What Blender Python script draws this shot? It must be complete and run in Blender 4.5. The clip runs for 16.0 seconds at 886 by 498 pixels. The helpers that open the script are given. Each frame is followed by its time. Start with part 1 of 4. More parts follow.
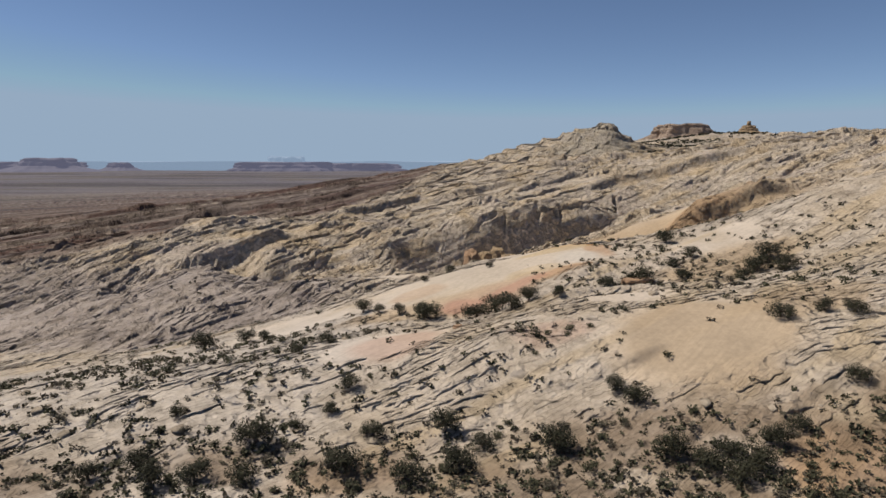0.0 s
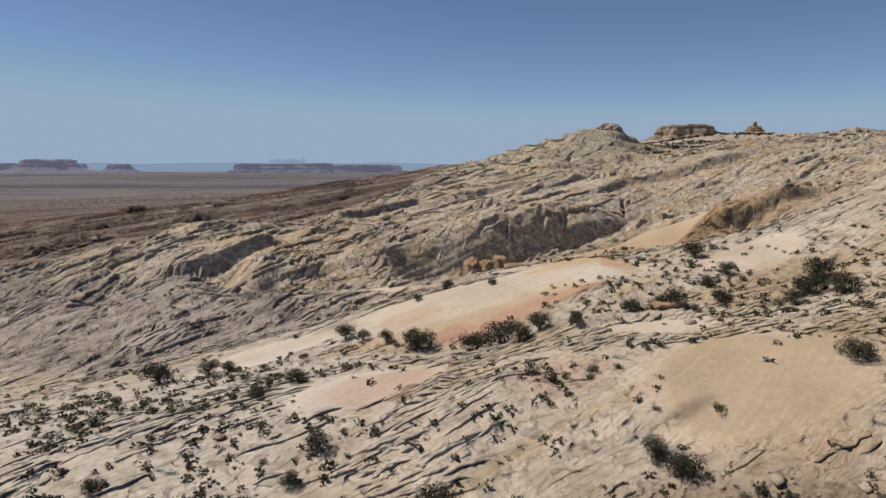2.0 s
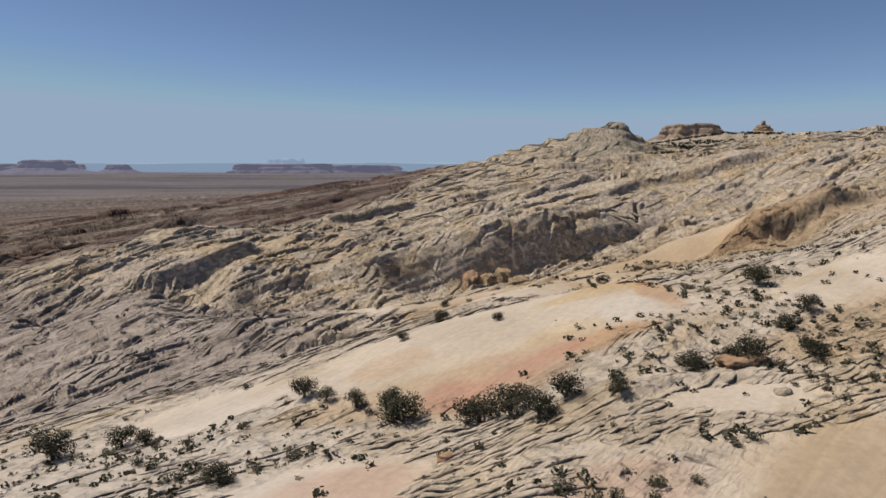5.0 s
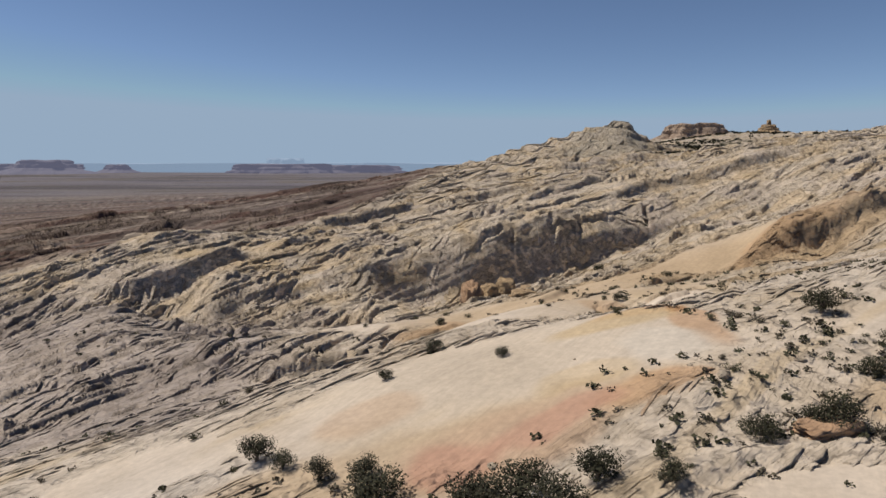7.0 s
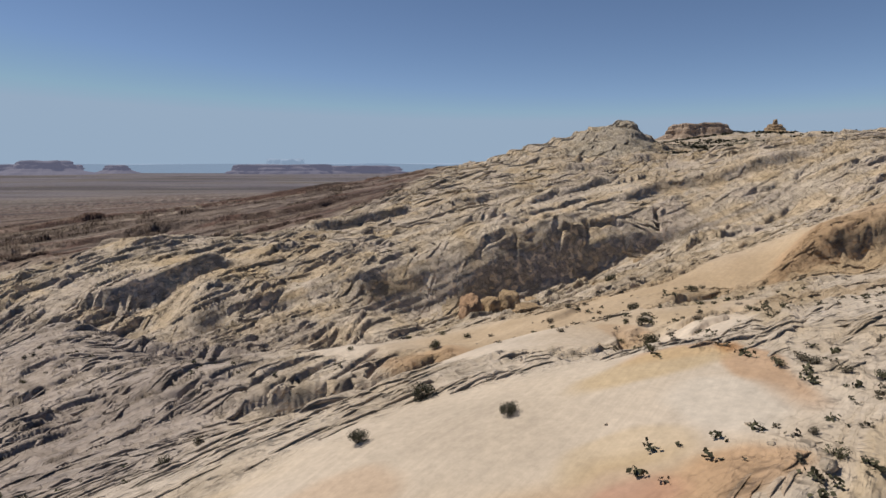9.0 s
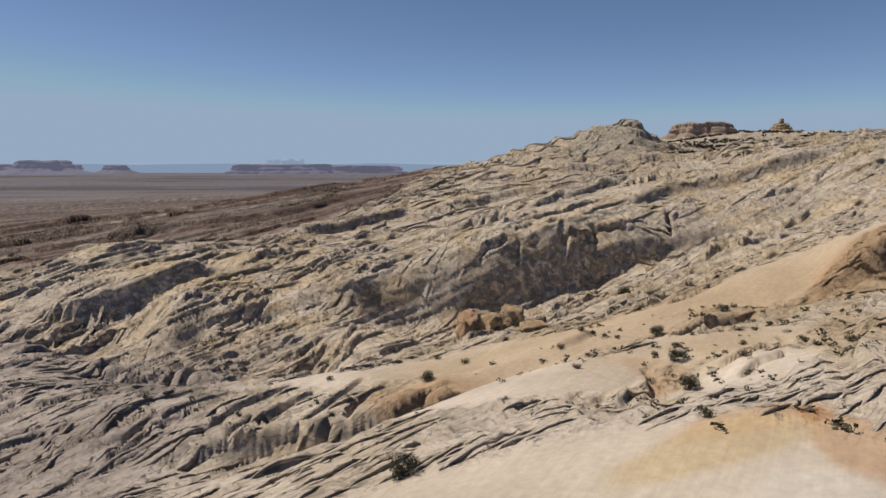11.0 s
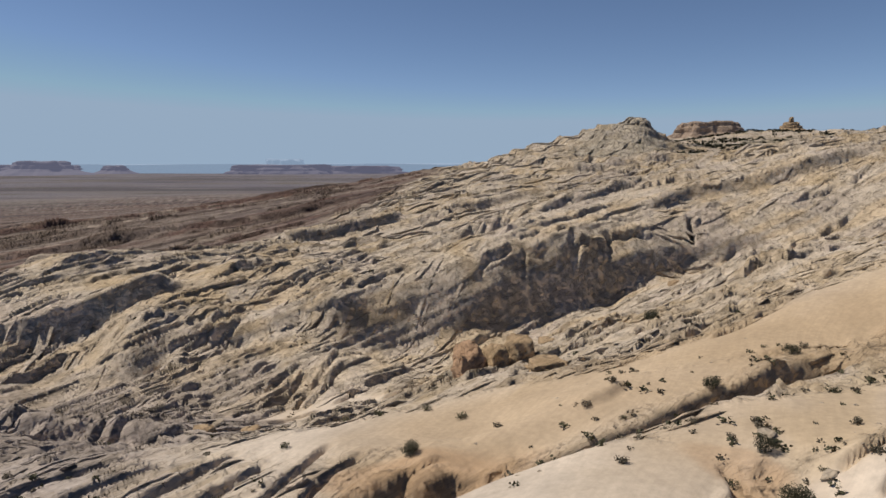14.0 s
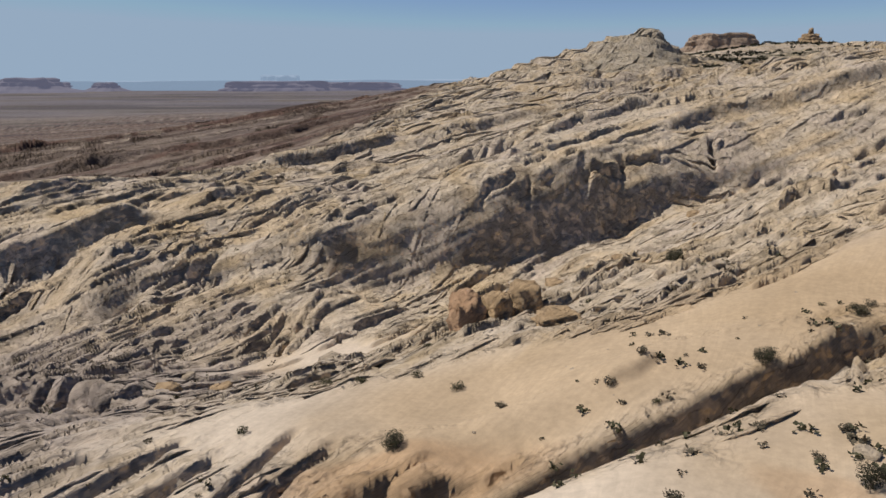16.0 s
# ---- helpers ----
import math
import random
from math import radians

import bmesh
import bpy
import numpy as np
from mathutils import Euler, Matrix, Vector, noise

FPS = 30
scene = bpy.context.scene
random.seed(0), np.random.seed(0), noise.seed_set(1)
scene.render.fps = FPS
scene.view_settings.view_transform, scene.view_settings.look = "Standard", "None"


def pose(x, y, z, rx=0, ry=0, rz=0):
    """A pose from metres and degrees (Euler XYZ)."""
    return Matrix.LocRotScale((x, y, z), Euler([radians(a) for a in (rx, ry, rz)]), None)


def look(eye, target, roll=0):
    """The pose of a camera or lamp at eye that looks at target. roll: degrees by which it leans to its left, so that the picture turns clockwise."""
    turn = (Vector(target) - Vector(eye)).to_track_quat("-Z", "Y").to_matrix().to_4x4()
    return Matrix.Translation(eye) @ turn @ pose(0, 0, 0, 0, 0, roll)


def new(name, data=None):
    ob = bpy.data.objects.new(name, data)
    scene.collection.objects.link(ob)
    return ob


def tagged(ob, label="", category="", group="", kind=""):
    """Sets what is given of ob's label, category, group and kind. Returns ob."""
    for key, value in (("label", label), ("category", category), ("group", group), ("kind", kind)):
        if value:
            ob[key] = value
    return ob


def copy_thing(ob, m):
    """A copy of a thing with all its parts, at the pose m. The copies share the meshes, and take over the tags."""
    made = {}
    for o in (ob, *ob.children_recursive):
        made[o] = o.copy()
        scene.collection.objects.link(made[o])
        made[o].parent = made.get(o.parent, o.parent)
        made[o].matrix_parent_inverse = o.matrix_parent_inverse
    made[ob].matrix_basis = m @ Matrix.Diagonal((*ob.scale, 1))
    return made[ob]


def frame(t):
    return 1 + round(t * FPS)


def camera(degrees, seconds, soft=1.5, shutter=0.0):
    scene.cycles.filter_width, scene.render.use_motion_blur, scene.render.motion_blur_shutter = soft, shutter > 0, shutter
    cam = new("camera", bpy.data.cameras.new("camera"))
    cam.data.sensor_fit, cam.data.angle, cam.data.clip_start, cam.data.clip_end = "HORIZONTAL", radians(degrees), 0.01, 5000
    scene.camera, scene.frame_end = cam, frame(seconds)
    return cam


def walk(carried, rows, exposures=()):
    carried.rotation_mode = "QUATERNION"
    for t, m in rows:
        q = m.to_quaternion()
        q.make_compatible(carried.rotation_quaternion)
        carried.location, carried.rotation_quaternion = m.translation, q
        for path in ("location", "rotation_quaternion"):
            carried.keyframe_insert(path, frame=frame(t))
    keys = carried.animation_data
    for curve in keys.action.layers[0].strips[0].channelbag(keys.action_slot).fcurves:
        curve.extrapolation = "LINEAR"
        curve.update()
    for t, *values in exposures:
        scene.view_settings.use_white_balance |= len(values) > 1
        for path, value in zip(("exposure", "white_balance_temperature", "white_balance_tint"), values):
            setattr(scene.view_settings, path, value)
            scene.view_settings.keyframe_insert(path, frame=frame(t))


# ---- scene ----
cam = camera(70.0, 16.0)
METRES, EYE, TILT, LEAN, TURN = 120.0, 60.0, -8.1, 0.0, 0.0
ROWS = [
    (0.0, 0.0, 0.0, 0.0, 0.0, 0.0, -0.0),
    (0.5, 0.0017, 0.0315, 0.0047, 0.02, 0.04, -0.01),
    (1.0, 0.0033, 0.0628, 0.0092, 0.03, 0.06, -0.01),
    (1.5, 0.0049, 0.0939, 0.0137, 0.05, 0.09, -0.0),
    (2.0, 0.0065, 0.1252, 0.0181, 0.06, 0.12, -0.0),
    (2.5, 0.008, 0.1565, 0.0225, 0.08, 0.15, -0.0),
    (3.0, 0.0097, 0.1878, 0.027, 0.08, 0.16, 0.02),
    (3.5, 0.0113, 0.2191, 0.0313, 0.09, 0.17, 0.03),
    (4.0, 0.0128, 0.2502, 0.0359, 0.1, 0.16, 0.03),
    (6.5, 0.0206, 0.4039, 0.0574, 0.1, 0.15, 0.03),
    (7.0, 0.0225, 0.4345, 0.0618, 0.1, 0.15, 0.03),
    (7.5, 0.0242, 0.4652, 0.0662, 0.11, 0.18, 0.03),
    (8.0, 0.026, 0.4961, 0.0704, 0.12, 0.2, 0.03),
    (8.5, 0.0279, 0.5275, 0.0746, 0.14, 0.2, 0.03),
    (9.0, 0.0298, 0.5586, 0.079, 0.15, 0.2, 0.04),
    (11.5, 0.0388, 0.7098, 0.1019, 0.19, 0.18, 0.04),
    (12.0, 0.0403, 0.7399, 0.1062, 0.2, 0.18, 0.05),
    (12.5, 0.0421, 0.7698, 0.1104, 0.21, 0.19, 0.06),
    (13.0, 0.0439, 0.8003, 0.1146, 0.22, 0.2, 0.08),
    (13.5, 0.0456, 0.8311, 0.1191, 0.22, 0.2, 0.07),
    (14.0, 0.0471, 0.8622, 0.1237, 0.23, 0.2, 0.08),
    (14.5, 0.0486, 0.8932, 0.1278, 0.25, -0.53, 0.09),
    (15.0, 0.0502, 0.9248, 0.1321, 0.25, -2.62, 0.14),
    (15.5, 0.0522, 0.9567, 0.1362, 0.26, -4.84, 0.2),
    (16.0, 0.0541, 0.9885, 0.1408, 0.26, -7.1, 0.21),
]
walk(cam, [(t, pose(0, 0, EYE, TILT, LEAN, TURN) @ pose(METRES * x, METRES * y, METRES * z, 90 + pitch, roll, yaw)) for t, x, y, z, yaw, pitch, roll in ROWS])


# ---- world, sun ----
SUN_TURN, SUN_HEIGHT = -75.0, 57.0      # degrees: clockwise from the flight's direction, and above the horizon
world = bpy.data.worlds.new("sky")
scene.world = world
world.use_nodes = True
sky = world.node_tree.nodes.new("ShaderNodeTexSky")
sky.sky_type = "NISHITA"
sky.sun_disc = False
sky.sun_elevation = radians(SUN_HEIGHT)
sky.sun_rotation = radians(SUN_TURN)
sky.altitude = 1500.0
sky.dust_density = 0.2
sky.air_density = 0.7
sky.ozone_density = 4.0
background = world.node_tree.nodes["Background"]
background.inputs["Strength"].default_value = 0.072
tone = world.node_tree.nodes.new("ShaderNodeMix")
tone.data_type, tone.blend_type = "RGBA", "MULTIPLY"
tone.inputs[0].default_value = 1.0
tone.inputs[7].default_value = (1.07, 0.995, 0.945, 1)
world.node_tree.links.new(sky.outputs[0], tone.inputs[6])
haze = world.node_tree.nodes.new("ShaderNodeMix")       # dust in the air dims the band at the horizon
haze.data_type, haze.blend_type = "RGBA", "DARKEN"
haze.inputs[0].default_value = 1.0
haze.inputs[7].default_value = (3.3, 4.4, 5.8, 1)
world.node_tree.links.new(tone.outputs[2], haze.inputs[6])
world.node_tree.links.new(haze.outputs[2], background.inputs[0])
sun = new("sun", bpy.data.lights.new("sun", "SUN"))
sun.data.energy, sun.data.angle, sun.data.color = 3.2, radians(0.53), (1.0, 0.93, 0.815)
_a, _e = radians(SUN_TURN), radians(SUN_HEIGHT)
sun.matrix_world = look((0, 0, 0), (-math.sin(_a) * math.cos(_e), -math.cos(_a) * math.cos(_e), -math.sin(_e)))
scene.view_settings.exposure = 0.34


# ---- the lie of the land: crest, bench and floor lines of each landform, (x, y, z) ----
BRUSH_BASIN = [(-75, 30, 31), (-40, 45, 31), (-34, 58, 31), (-17, 59, 31), (0, 57, 31), (11, 55, 31.5), (25, 57.5, 34.2), (42, 54, 34), (75, 40, 38)]
NEAR_RISE = [(-60, 70, 32), (-38.7, 66, 34), (-27, 64, 33.2), (-11, 70, 33.7), (5.5, 64.5, 32), (0, 71, 35.8), (9, 70, 36.4), (19, 66, 35.2), (25.6, 70.5, 38.2),
             (36, 65, 36.5), (40.5, 68, 39.6), (60, 70, 42.5)]
BENCH = [(-52.5, 97, 27.4), (-38, 97, 29.8), (-32, 101, 29.8), (-18.6, 78.7, 35.2), (-15.8, 73.7, 35), (-6.5, 79.5, 36.4), (1.5, 80.3, 37.3), (13, 76, 38.3), (7, 73.4, 39),
         (18.7, 76, 39.3), (39, 76, 41.4), (51, 78, 42.5)]
TREE_SHELF = [(-2.5, 95, 35.6), (5.5, 94.5, 36), (16.5, 88.6, 40.5), (24.8, 94.5, 40.4), (33, 98, 41.5), (43.5, 104, 43), (52, 99, 43.4), (61.4, 102.5, 47.8), (72, 99, 50)]
PALE_SLAB = [(-39, 110, 28.6), (-23.4, 113, 31.5), (-3.6, 116, 37.2), (8.5, 114.5, 40.3), (23, 100, 43.2), (31, 105, 42.8), (30.8, 121.4, 43.4), (24, 122, 43.4), (40, 114, 44.5),
             (49, 120.6, 46.6), (59, 113.7, 49.8), (72.7, 117, 55.3), (90, 120, 59)]
SLAB_BACK = [(-48, 136, 22.5), (-23.7, 140, 27.6), (-5, 123.7, 36), (1.5, 127, 37.1), (10, 139.7, 37.6), (19.4, 142.5, 37.4), (29, 144, 36.8), (35.5, 147, 39.6), (48.6, 148, 41.4),
             (63, 160, 41), (88, 160, 46.5)]
SLOT_LIP = [(3, 150, 33), (10, 152, 35), (17, 154, 36.2), (23, 158, 36), (30, 151, 38.2), (31.5, 161, 37.4), (43, 153, 39.3), (42, 166, 37), (54, 168, 38.5), (66, 178, 39.5)]
SLOT_FLOOR = [(-19, 155, 23), (-3, 158, 25), (8, 162, 27.5), (82, 184, 40.5), (66, 187.5, 36.5)]
TAN_RIDGE = [(-55, 160, 20), (-41, 162, 27.5), (-27, 165, 27.3), (-15, 168, 27), (-7, 172, 28), (2, 168, 28.6), (11, 170, 30.8), (9, 176, 27.6), (17, 170, 31.2), (24, 175, 34), (26, 168.5, 33), (32.4, 182, 34),
             (38, 174, 35), (40.4, 187.2, 35.2), (49.6, 181, 36.8), (60.5, 200, 38.8), (70, 201.7, 41.2), (76.5, 189, 45.4), (95, 191, 50.2), (104, 192, 50), (130, 200, 56)]
TAN_BACK = [(82.7, 228, 39.3), (75, 242, 39.8), (62, 240, 33), (48, 230, 29.4), (44.5, 222, 30), (51.5, 204, 33.2), (42.5, 206, 31.8), (32, 204.8, 28), (10, 199, 27), (3.5, 186, 27),
            (-16, 180, 26), (-34, 172.5, 26), (-40, 178.4, 24)]
GULCH = [(-100, 205, 12), (-75, 215, 9), (-51.6, 199, 16.5), (-30, 190, 20), (-39, 218, 11.5), (-32, 223, 9), (-6.7, 196, 21), (-5.3, 224, 13), (-25.6, 238, 9), (-7, 241.5, 11.5),
         (2.5, 246.5, 9.8), (28, 248, 16), (40, 262, 20), (60, 275, 25), (85, 280, 30), (12.6, 228, 21)]
GREY_WHALEBACK = [(-73, 136, 18), (-57.7, 144, 19.8), (-64, 148, 22.6), (-80, 154, 18.3), (-56, 155.5, 23), (-46, 160, 21.6), (-51, 160.5, 19), (-64.6, 173, 25.5), (-87, 178, 22),
                  (-83, 187, 23.8), (-74, 196.4, 26.6), (-67.7, 201, 20.5), (-110, 172.5, 10), (-113.6, 200, 19.5)]
LOW_BENCH = [(-76.5, 247, 4.6), (-63.6, 249, 6.4), (-90, 251, 6.9), (-95, 246, 8.5), (-54, 249.5, 9.3), (-46.4, 252, 10), (-68, 240, 10.8), (-20.5, 241, 17), (-120, 235, 4)]
CLIFF_FOOT = [(-44.7, 246, 15.5), (-57, 249, 14.5), (-68, 252, 14.5), (-84, 257.7, 13), (-18, 256, 16), (-5, 261, 14.5), (10, 264, 15.5), (21, 268, 17), (35, 274, 19), (49, 281, 21.5), (60, 285, 24),
              (79, 291, 28), (99, 294, 32.5), (123, 294, 39), (145, 292, 47)]
CLIFF_RIM = [(-94, 262.5, 18), (-69.5, 255, 20.4), (-57, 266, 22.5), (-36, 264, 23), (-19.5, 260, 24.5), (-5, 266, 27), (8, 270, 30), (22, 275, 33), (37, 281, 34.5), (46, 286, 36.5), (64, 293, 37.5),
             (87, 300, 41.5), (112, 301, 48), (150, 304, 60)]
FOLDED_SLOPE = [(-120, 262, 20), (-103, 284.5, 32.6), (-75, 272, 26), (-76, 277, 22.5), (-64, 277, 25.6), (-59.5, 281, 29.5), (-45, 272, 18.8), (4.8, 290, 31.5), (-25, 318, 30.5),
                (-5, 332, 32.5), (21.6, 349, 39.3), (52.7, 367, 46), (96, 380, 54), (150, 380, 66)]
RED_FLANK = [(-160, 300, 22), (-140, 350, 20), (-72, 376, 24.5), (-120, 401, 26), (-55, 394, 30.2), (-21.7, 400, 37), (-52, 414, 31.4), (-227, 457, 22.4), (-245, 564, 14), (-135, 630, 33),
             (-92, 660, 38), (-330, 640, 8)]
HIGH_REEF = [(59, 441, 48), (96, 498, 56), (-6, 543, 46), (50, 539, 55), (68, 520, 62), (-10, 625, 52), (20, 620, 52),
             (201, 700, 71), (300, 760, 84), (350, 820, 92), (420, 827, 92), (500, 780, 90), (300, 560, 76), (250, 420, 72), (420, 560, 86)]
SUMMIT = [(-3, 720, 52), (28, 700, 53), (48, 680, 58), (64, 646, 66), (70, 636, 70.5), (86, 630, 74), (104, 620, 78), (112, 616, 79.5), (118, 613, 82.5), (136, 605, 86.5), (145, 596, 90), (153, 591, 91),
          (160, 591, 88), (168, 593, 77.5), (190, 605, 72), (112, 578, 64), (100, 560, 57), (140, 570, 71), (165, 566, 65), (150, 640, 80), (110, 660, 70), (60, 720, 55), (236, 640, 67), (309, 680, 71), (150, 545, 62)]
REEF_BACK = [(20, 760, 40), (150, 820, 60), (-120, 900, 12), (300, 1000, 88), (450, 1050, 92), (600, 900, 85), (700, 600, 95)]
OUTER = [(-600, 100, -12), (-500, 400, -5), (-480, 800, -6), (-700, 1500, -14), (0, 1400, 0), (700, 1400, 60), (500, 200, 90), (250, 100, 85), (-250, 100, 5), (-180, 200, 2), (-200, 0, 18),
         (0, -200, 30), (-300, -250, 10), (300, -250, 70), (0, 0, 28), (160, 40, 60)]
LANDFORMS = [BRUSH_BASIN, NEAR_RISE, BENCH, TREE_SHELF, PALE_SLAB, SLAB_BACK, SLOT_LIP, SLOT_FLOOR, TAN_RIDGE, TAN_BACK, GULCH, GREY_WHALEBACK, LOW_BENCH, CLIFF_FOOT, CLIFF_RIM,
             FOLDED_SLOPE, RED_FLANK, HIGH_REEF, SUMMIT, REEF_BACK, OUTER]

KNOTS = np.array([p for line in LANDFORMS for p in line], float)
ROUND = np.clip(0.011 * np.hypot(KNOTS[:, 0], KNOTS[:, 1] - 30), 1.2, 20.0)   # how broad each crest is rounded


def spread(x, y):
    """Multiquadric weights of the landform lines at (x, y)."""
    dx, dy = x[:, None] - KNOTS[None, :, 0].astype(x.dtype), y[:, None] - KNOTS[None, :, 1].astype(x.dtype)
    along, across = 0.93 * dx + 0.37 * dy, -0.37 * dx + 0.93 * dy          # the beds strike this way: forms run on along it
    return np.sqrt((0.6 * along) ** 2 + across ** 2 + ROUND[None, :].astype(x.dtype) ** 2)


_n = len(KNOTS)
_m = np.zeros((_n + 3, _n + 3))
_m[:_n, :_n] = spread(KNOTS[:, 0], KNOTS[:, 1]) - 0.15 * np.eye(_n)
_m[:_n, _n], _m[:_n, _n + 1], _m[:_n, _n + 2] = 1, KNOTS[:, 0] / 100, KNOTS[:, 1] / 100
_m[_n:, :_n] = _m[:_n, _n:].T
WEIGHTS = np.linalg.solve(_m, np.append(KNOTS[:, 2], (0, 0, 0)))


def land(x, y):
    """Smooth height of the land."""
    out = np.empty(len(x))
    for i in range(0, len(x), 4000):
        s = slice(i, i + 4000)
        near = spread(x[s], y[s])
        out[s] = near @ WEIGHTS[:_n] + WEIGHTS[_n] + WEIGHTS[_n + 1] * x[s] / 100 + WEIGHTS[_n + 2] * y[s] / 100
    return out


def smooth(a, b, v):
    v = np.clip((v - a) / (b - a), 0, 1)
    return v * v * (3 - 2 * v)


# ---- noise and profile helpers ----
def lattice(i, j, k, seed):
    h = (i.astype(np.uint32) * np.uint32(374761393) + j.astype(np.uint32) * np.uint32(668265263) + k.astype(np.uint32) * np.uint32(2246822519) + np.uint32(seed * 3266489 + 17))
    h = (h ^ (h >> np.uint32(13))) * np.uint32(1274126177)
    h = (h ^ (h >> np.uint32(16))) * np.uint32(2654435761)
    return ((h ^ (h >> np.uint32(15))) & np.uint32(0xFFFFF)).astype(np.float32) / 524287.5 - 1.0


def noise3(x, y, z, seed=0):
    """Smooth value noise, -1 to 1."""
    i, j, k = (np.floor(v).astype(np.int32) for v in (x, y, z))
    f, g, h = ((v - w).astype(np.float32) for v, w in ((x, i), (y, j), (z, k)))
    f, g, h = (v * v * v * (v * (v * 6 - 15) + 10) for v in (f, g, h))
    out = np.zeros(len(x), np.float32)
    for s in range(0, len(x), 32768):
        q = slice(s, s + 32768)
        for a in (0, 1):
            for b in (0, 1):
                w = (f[q] if a else 1 - f[q]) * (g[q] if b else 1 - g[q])
                for c in (0, 1):
                    out[q] += w * (h[q] if c else 1 - h[q]) * lattice(i[q] + a, j[q] + b, k[q] + c, seed)
    return out


def rough(x, y, z, size, seed=0, octaves=3):
    out, amp = 0, 1.0
    x, y, z = 0.83 * x - 0.52 * y + 0.2 * z, 0.55 * x + 0.80 * y + 0.24 * z, 0.94 * z - 0.1 * x + 0.3 * y
    for o in range(octaves):
        out = out + amp * noise3(x / size + 13.7 * o, y / size - 7.1 * o, z / size + 3.3 * o, seed + o)
        size, amp = size / 2.1, amp * 0.5
        x, y, z = 0.74 * x - 0.60 * y + 0.30 * z, 0.64 * x + 0.76 * y - 0.11 * z, 0.36 * z - 0.17 * x + 0.27 * y + 0.6 * z
    return out / 1.6


def apart(x, y, line):
    """Distance to a line of (x, y) points, the side (positive: beyond it), and how far along from its ends, 0 to 1."""
    best, side, run = np.full(len(x), 1e9), np.zeros(len(x)), np.zeros(len(x))
    n = len(line) - 1
    for q in range(n):
        (ax, ay), (bx, by) = line[q], line[q + 1]
        ex, ey = bx - ax, by - ay
        L2 = ex * ex + ey * ey
        u = np.clip(((x - ax) * ex + (y - ay) * ey) / L2, 0, 1)
        d = np.hypot(x - ax - u * ex, y - ay - u * ey)
        near = d < best
        best = np.where(near, d, best)
        side = np.where(near, np.sign(ex * (y - ay) - ey * (x - ax)), side)
        run = np.where(near, (q + u) / n, run)
    return best, side, run


def taper(run, end=0.15):
    return smooth(0, end, run) * smooth(0, end, 1 - run)


def oval(x, y, cx, cy, rx, ry, turn=20.0, soft=0.25):
    """A soft-edged oval patch on the plan, 1 inside."""
    c, s = math.cos(radians(turn)), math.sin(radians(turn))
    u, v = (x - cx) * c + (y - cy) * s, (y - cy) * c - (x - cx) * s
    return 1 - smooth(1 - soft, 1 + soft, np.hypot(u / rx, v / ry))


# Ledges: (plan line from left to right, height of the riser, reach behind it); the riser faces the flight's start
LEDGES = [
    ([(6.6, 66.1), (15.4, 67.5), (21.5, 69.1), (27.3, 71.8)], 0.6, 4.0),
    ([(19.5, 56.9), (24.7, 56.6)], 0.7, 3.0), ([(26.2, 60.1), (31, 63.2)], 0.5, 2.5), ([(29, 58.8), (31.9, 61)], 0.4, 2.0),
    ([(32.8, 59), (39.1, 62.5), (44.4, 64)], 0.8, 3.5), ([(-4.2, 72.7), (0.1, 76.3), (2.1, 80.1)], 0.6, 3.0),
    ([(36.8, 89.3), (42.5, 94.1), (49.7, 99.7)], 0.8, 3.0), ([(-10, 86), (-6, 88.5), (-1, 90)], 0.5, 2.0),
    ([(13.9, 87.4), (17.9, 88.5), (22.8, 91.8), (28, 92), (33, 90)], 0.8, 4.0), ([(14.6, 96.2), (17.9, 97.2)], 0.6, 1.5),
    ([(-34, 154.5), (-20, 157.5), (-8, 160), (4, 162.5), (12, 165)], 3.2, 7.0), ([(-85, 150), (-70, 152), (-55, 156), (-44, 161)], 1.8, 5.0), ([(20.3, 172.7), (24.4, 173.4), (28, 176)], 0.8, 2.5),
    ([(-33, 170.5), (-27, 174), (-20, 177)], 0.7, 3.0),
    ([(56, 180.5), (66, 184), (76, 186.5), (89, 189), (100, 192), (125, 198)], 3.6, 9.0),
    ([(-112, 257), (-92, 261), (-77, 268), (-60, 276)], 5.0, 10.0),
    ([(-9, 259), (10, 265.5), (21, 270), (35, 276), (49, 283), (60, 287), (79, 293), (99, 295.5), (124, 296)], 3.6, 8.0),
    ([(-60, 256), (-45, 259), (-30, 259), (-14, 258)], 3.0, 6.0), ([(-20, 300), (5, 305), (40, 312), (80, 330), (120, 330)], 3.0, 12.0),
    ([(60, 300), (85, 309), (120, 312), (160, 320)], 4.0, 9.0), ([(-70, 192), (-54, 195), (-46, 197), (-38, 197), (-30, 196.5)], 4.5, 6.0),
    ([(-20, 350), (20, 372), (70, 400)], 4.0, 14.0), ([(-60, 335), (-35, 350), (-5, 372)], 5.0, 12.0),
    ([(-160, 390), (-130, 402), (-95, 415)], 1.6, 9.0), ([(-230, 340), (-189, 362), (-138, 402), (-72, 440), (-30, 520)], 2.5, 14.0),
    ([(-290, 395), (-236, 450), (-178, 520), (-101, 620), (-60, 700)], 3.2, 14.0), ([(-310, 405), (-256, 466), (-195, 540), (-110, 650)], 2.2, 10.0),
    ([(100, 600), (125, 588), (150, 575), (166, 578)], 3.0, 10.0), ([(230, 640), (320, 680), (420, 690), (520, 680)], 7.0, 30.0),
    ([(150, 430), (230, 450), (330, 470)], 6.0, 25.0), ([(60, 470), (110, 490), (170, 500)], 6.0, 22.0),
]
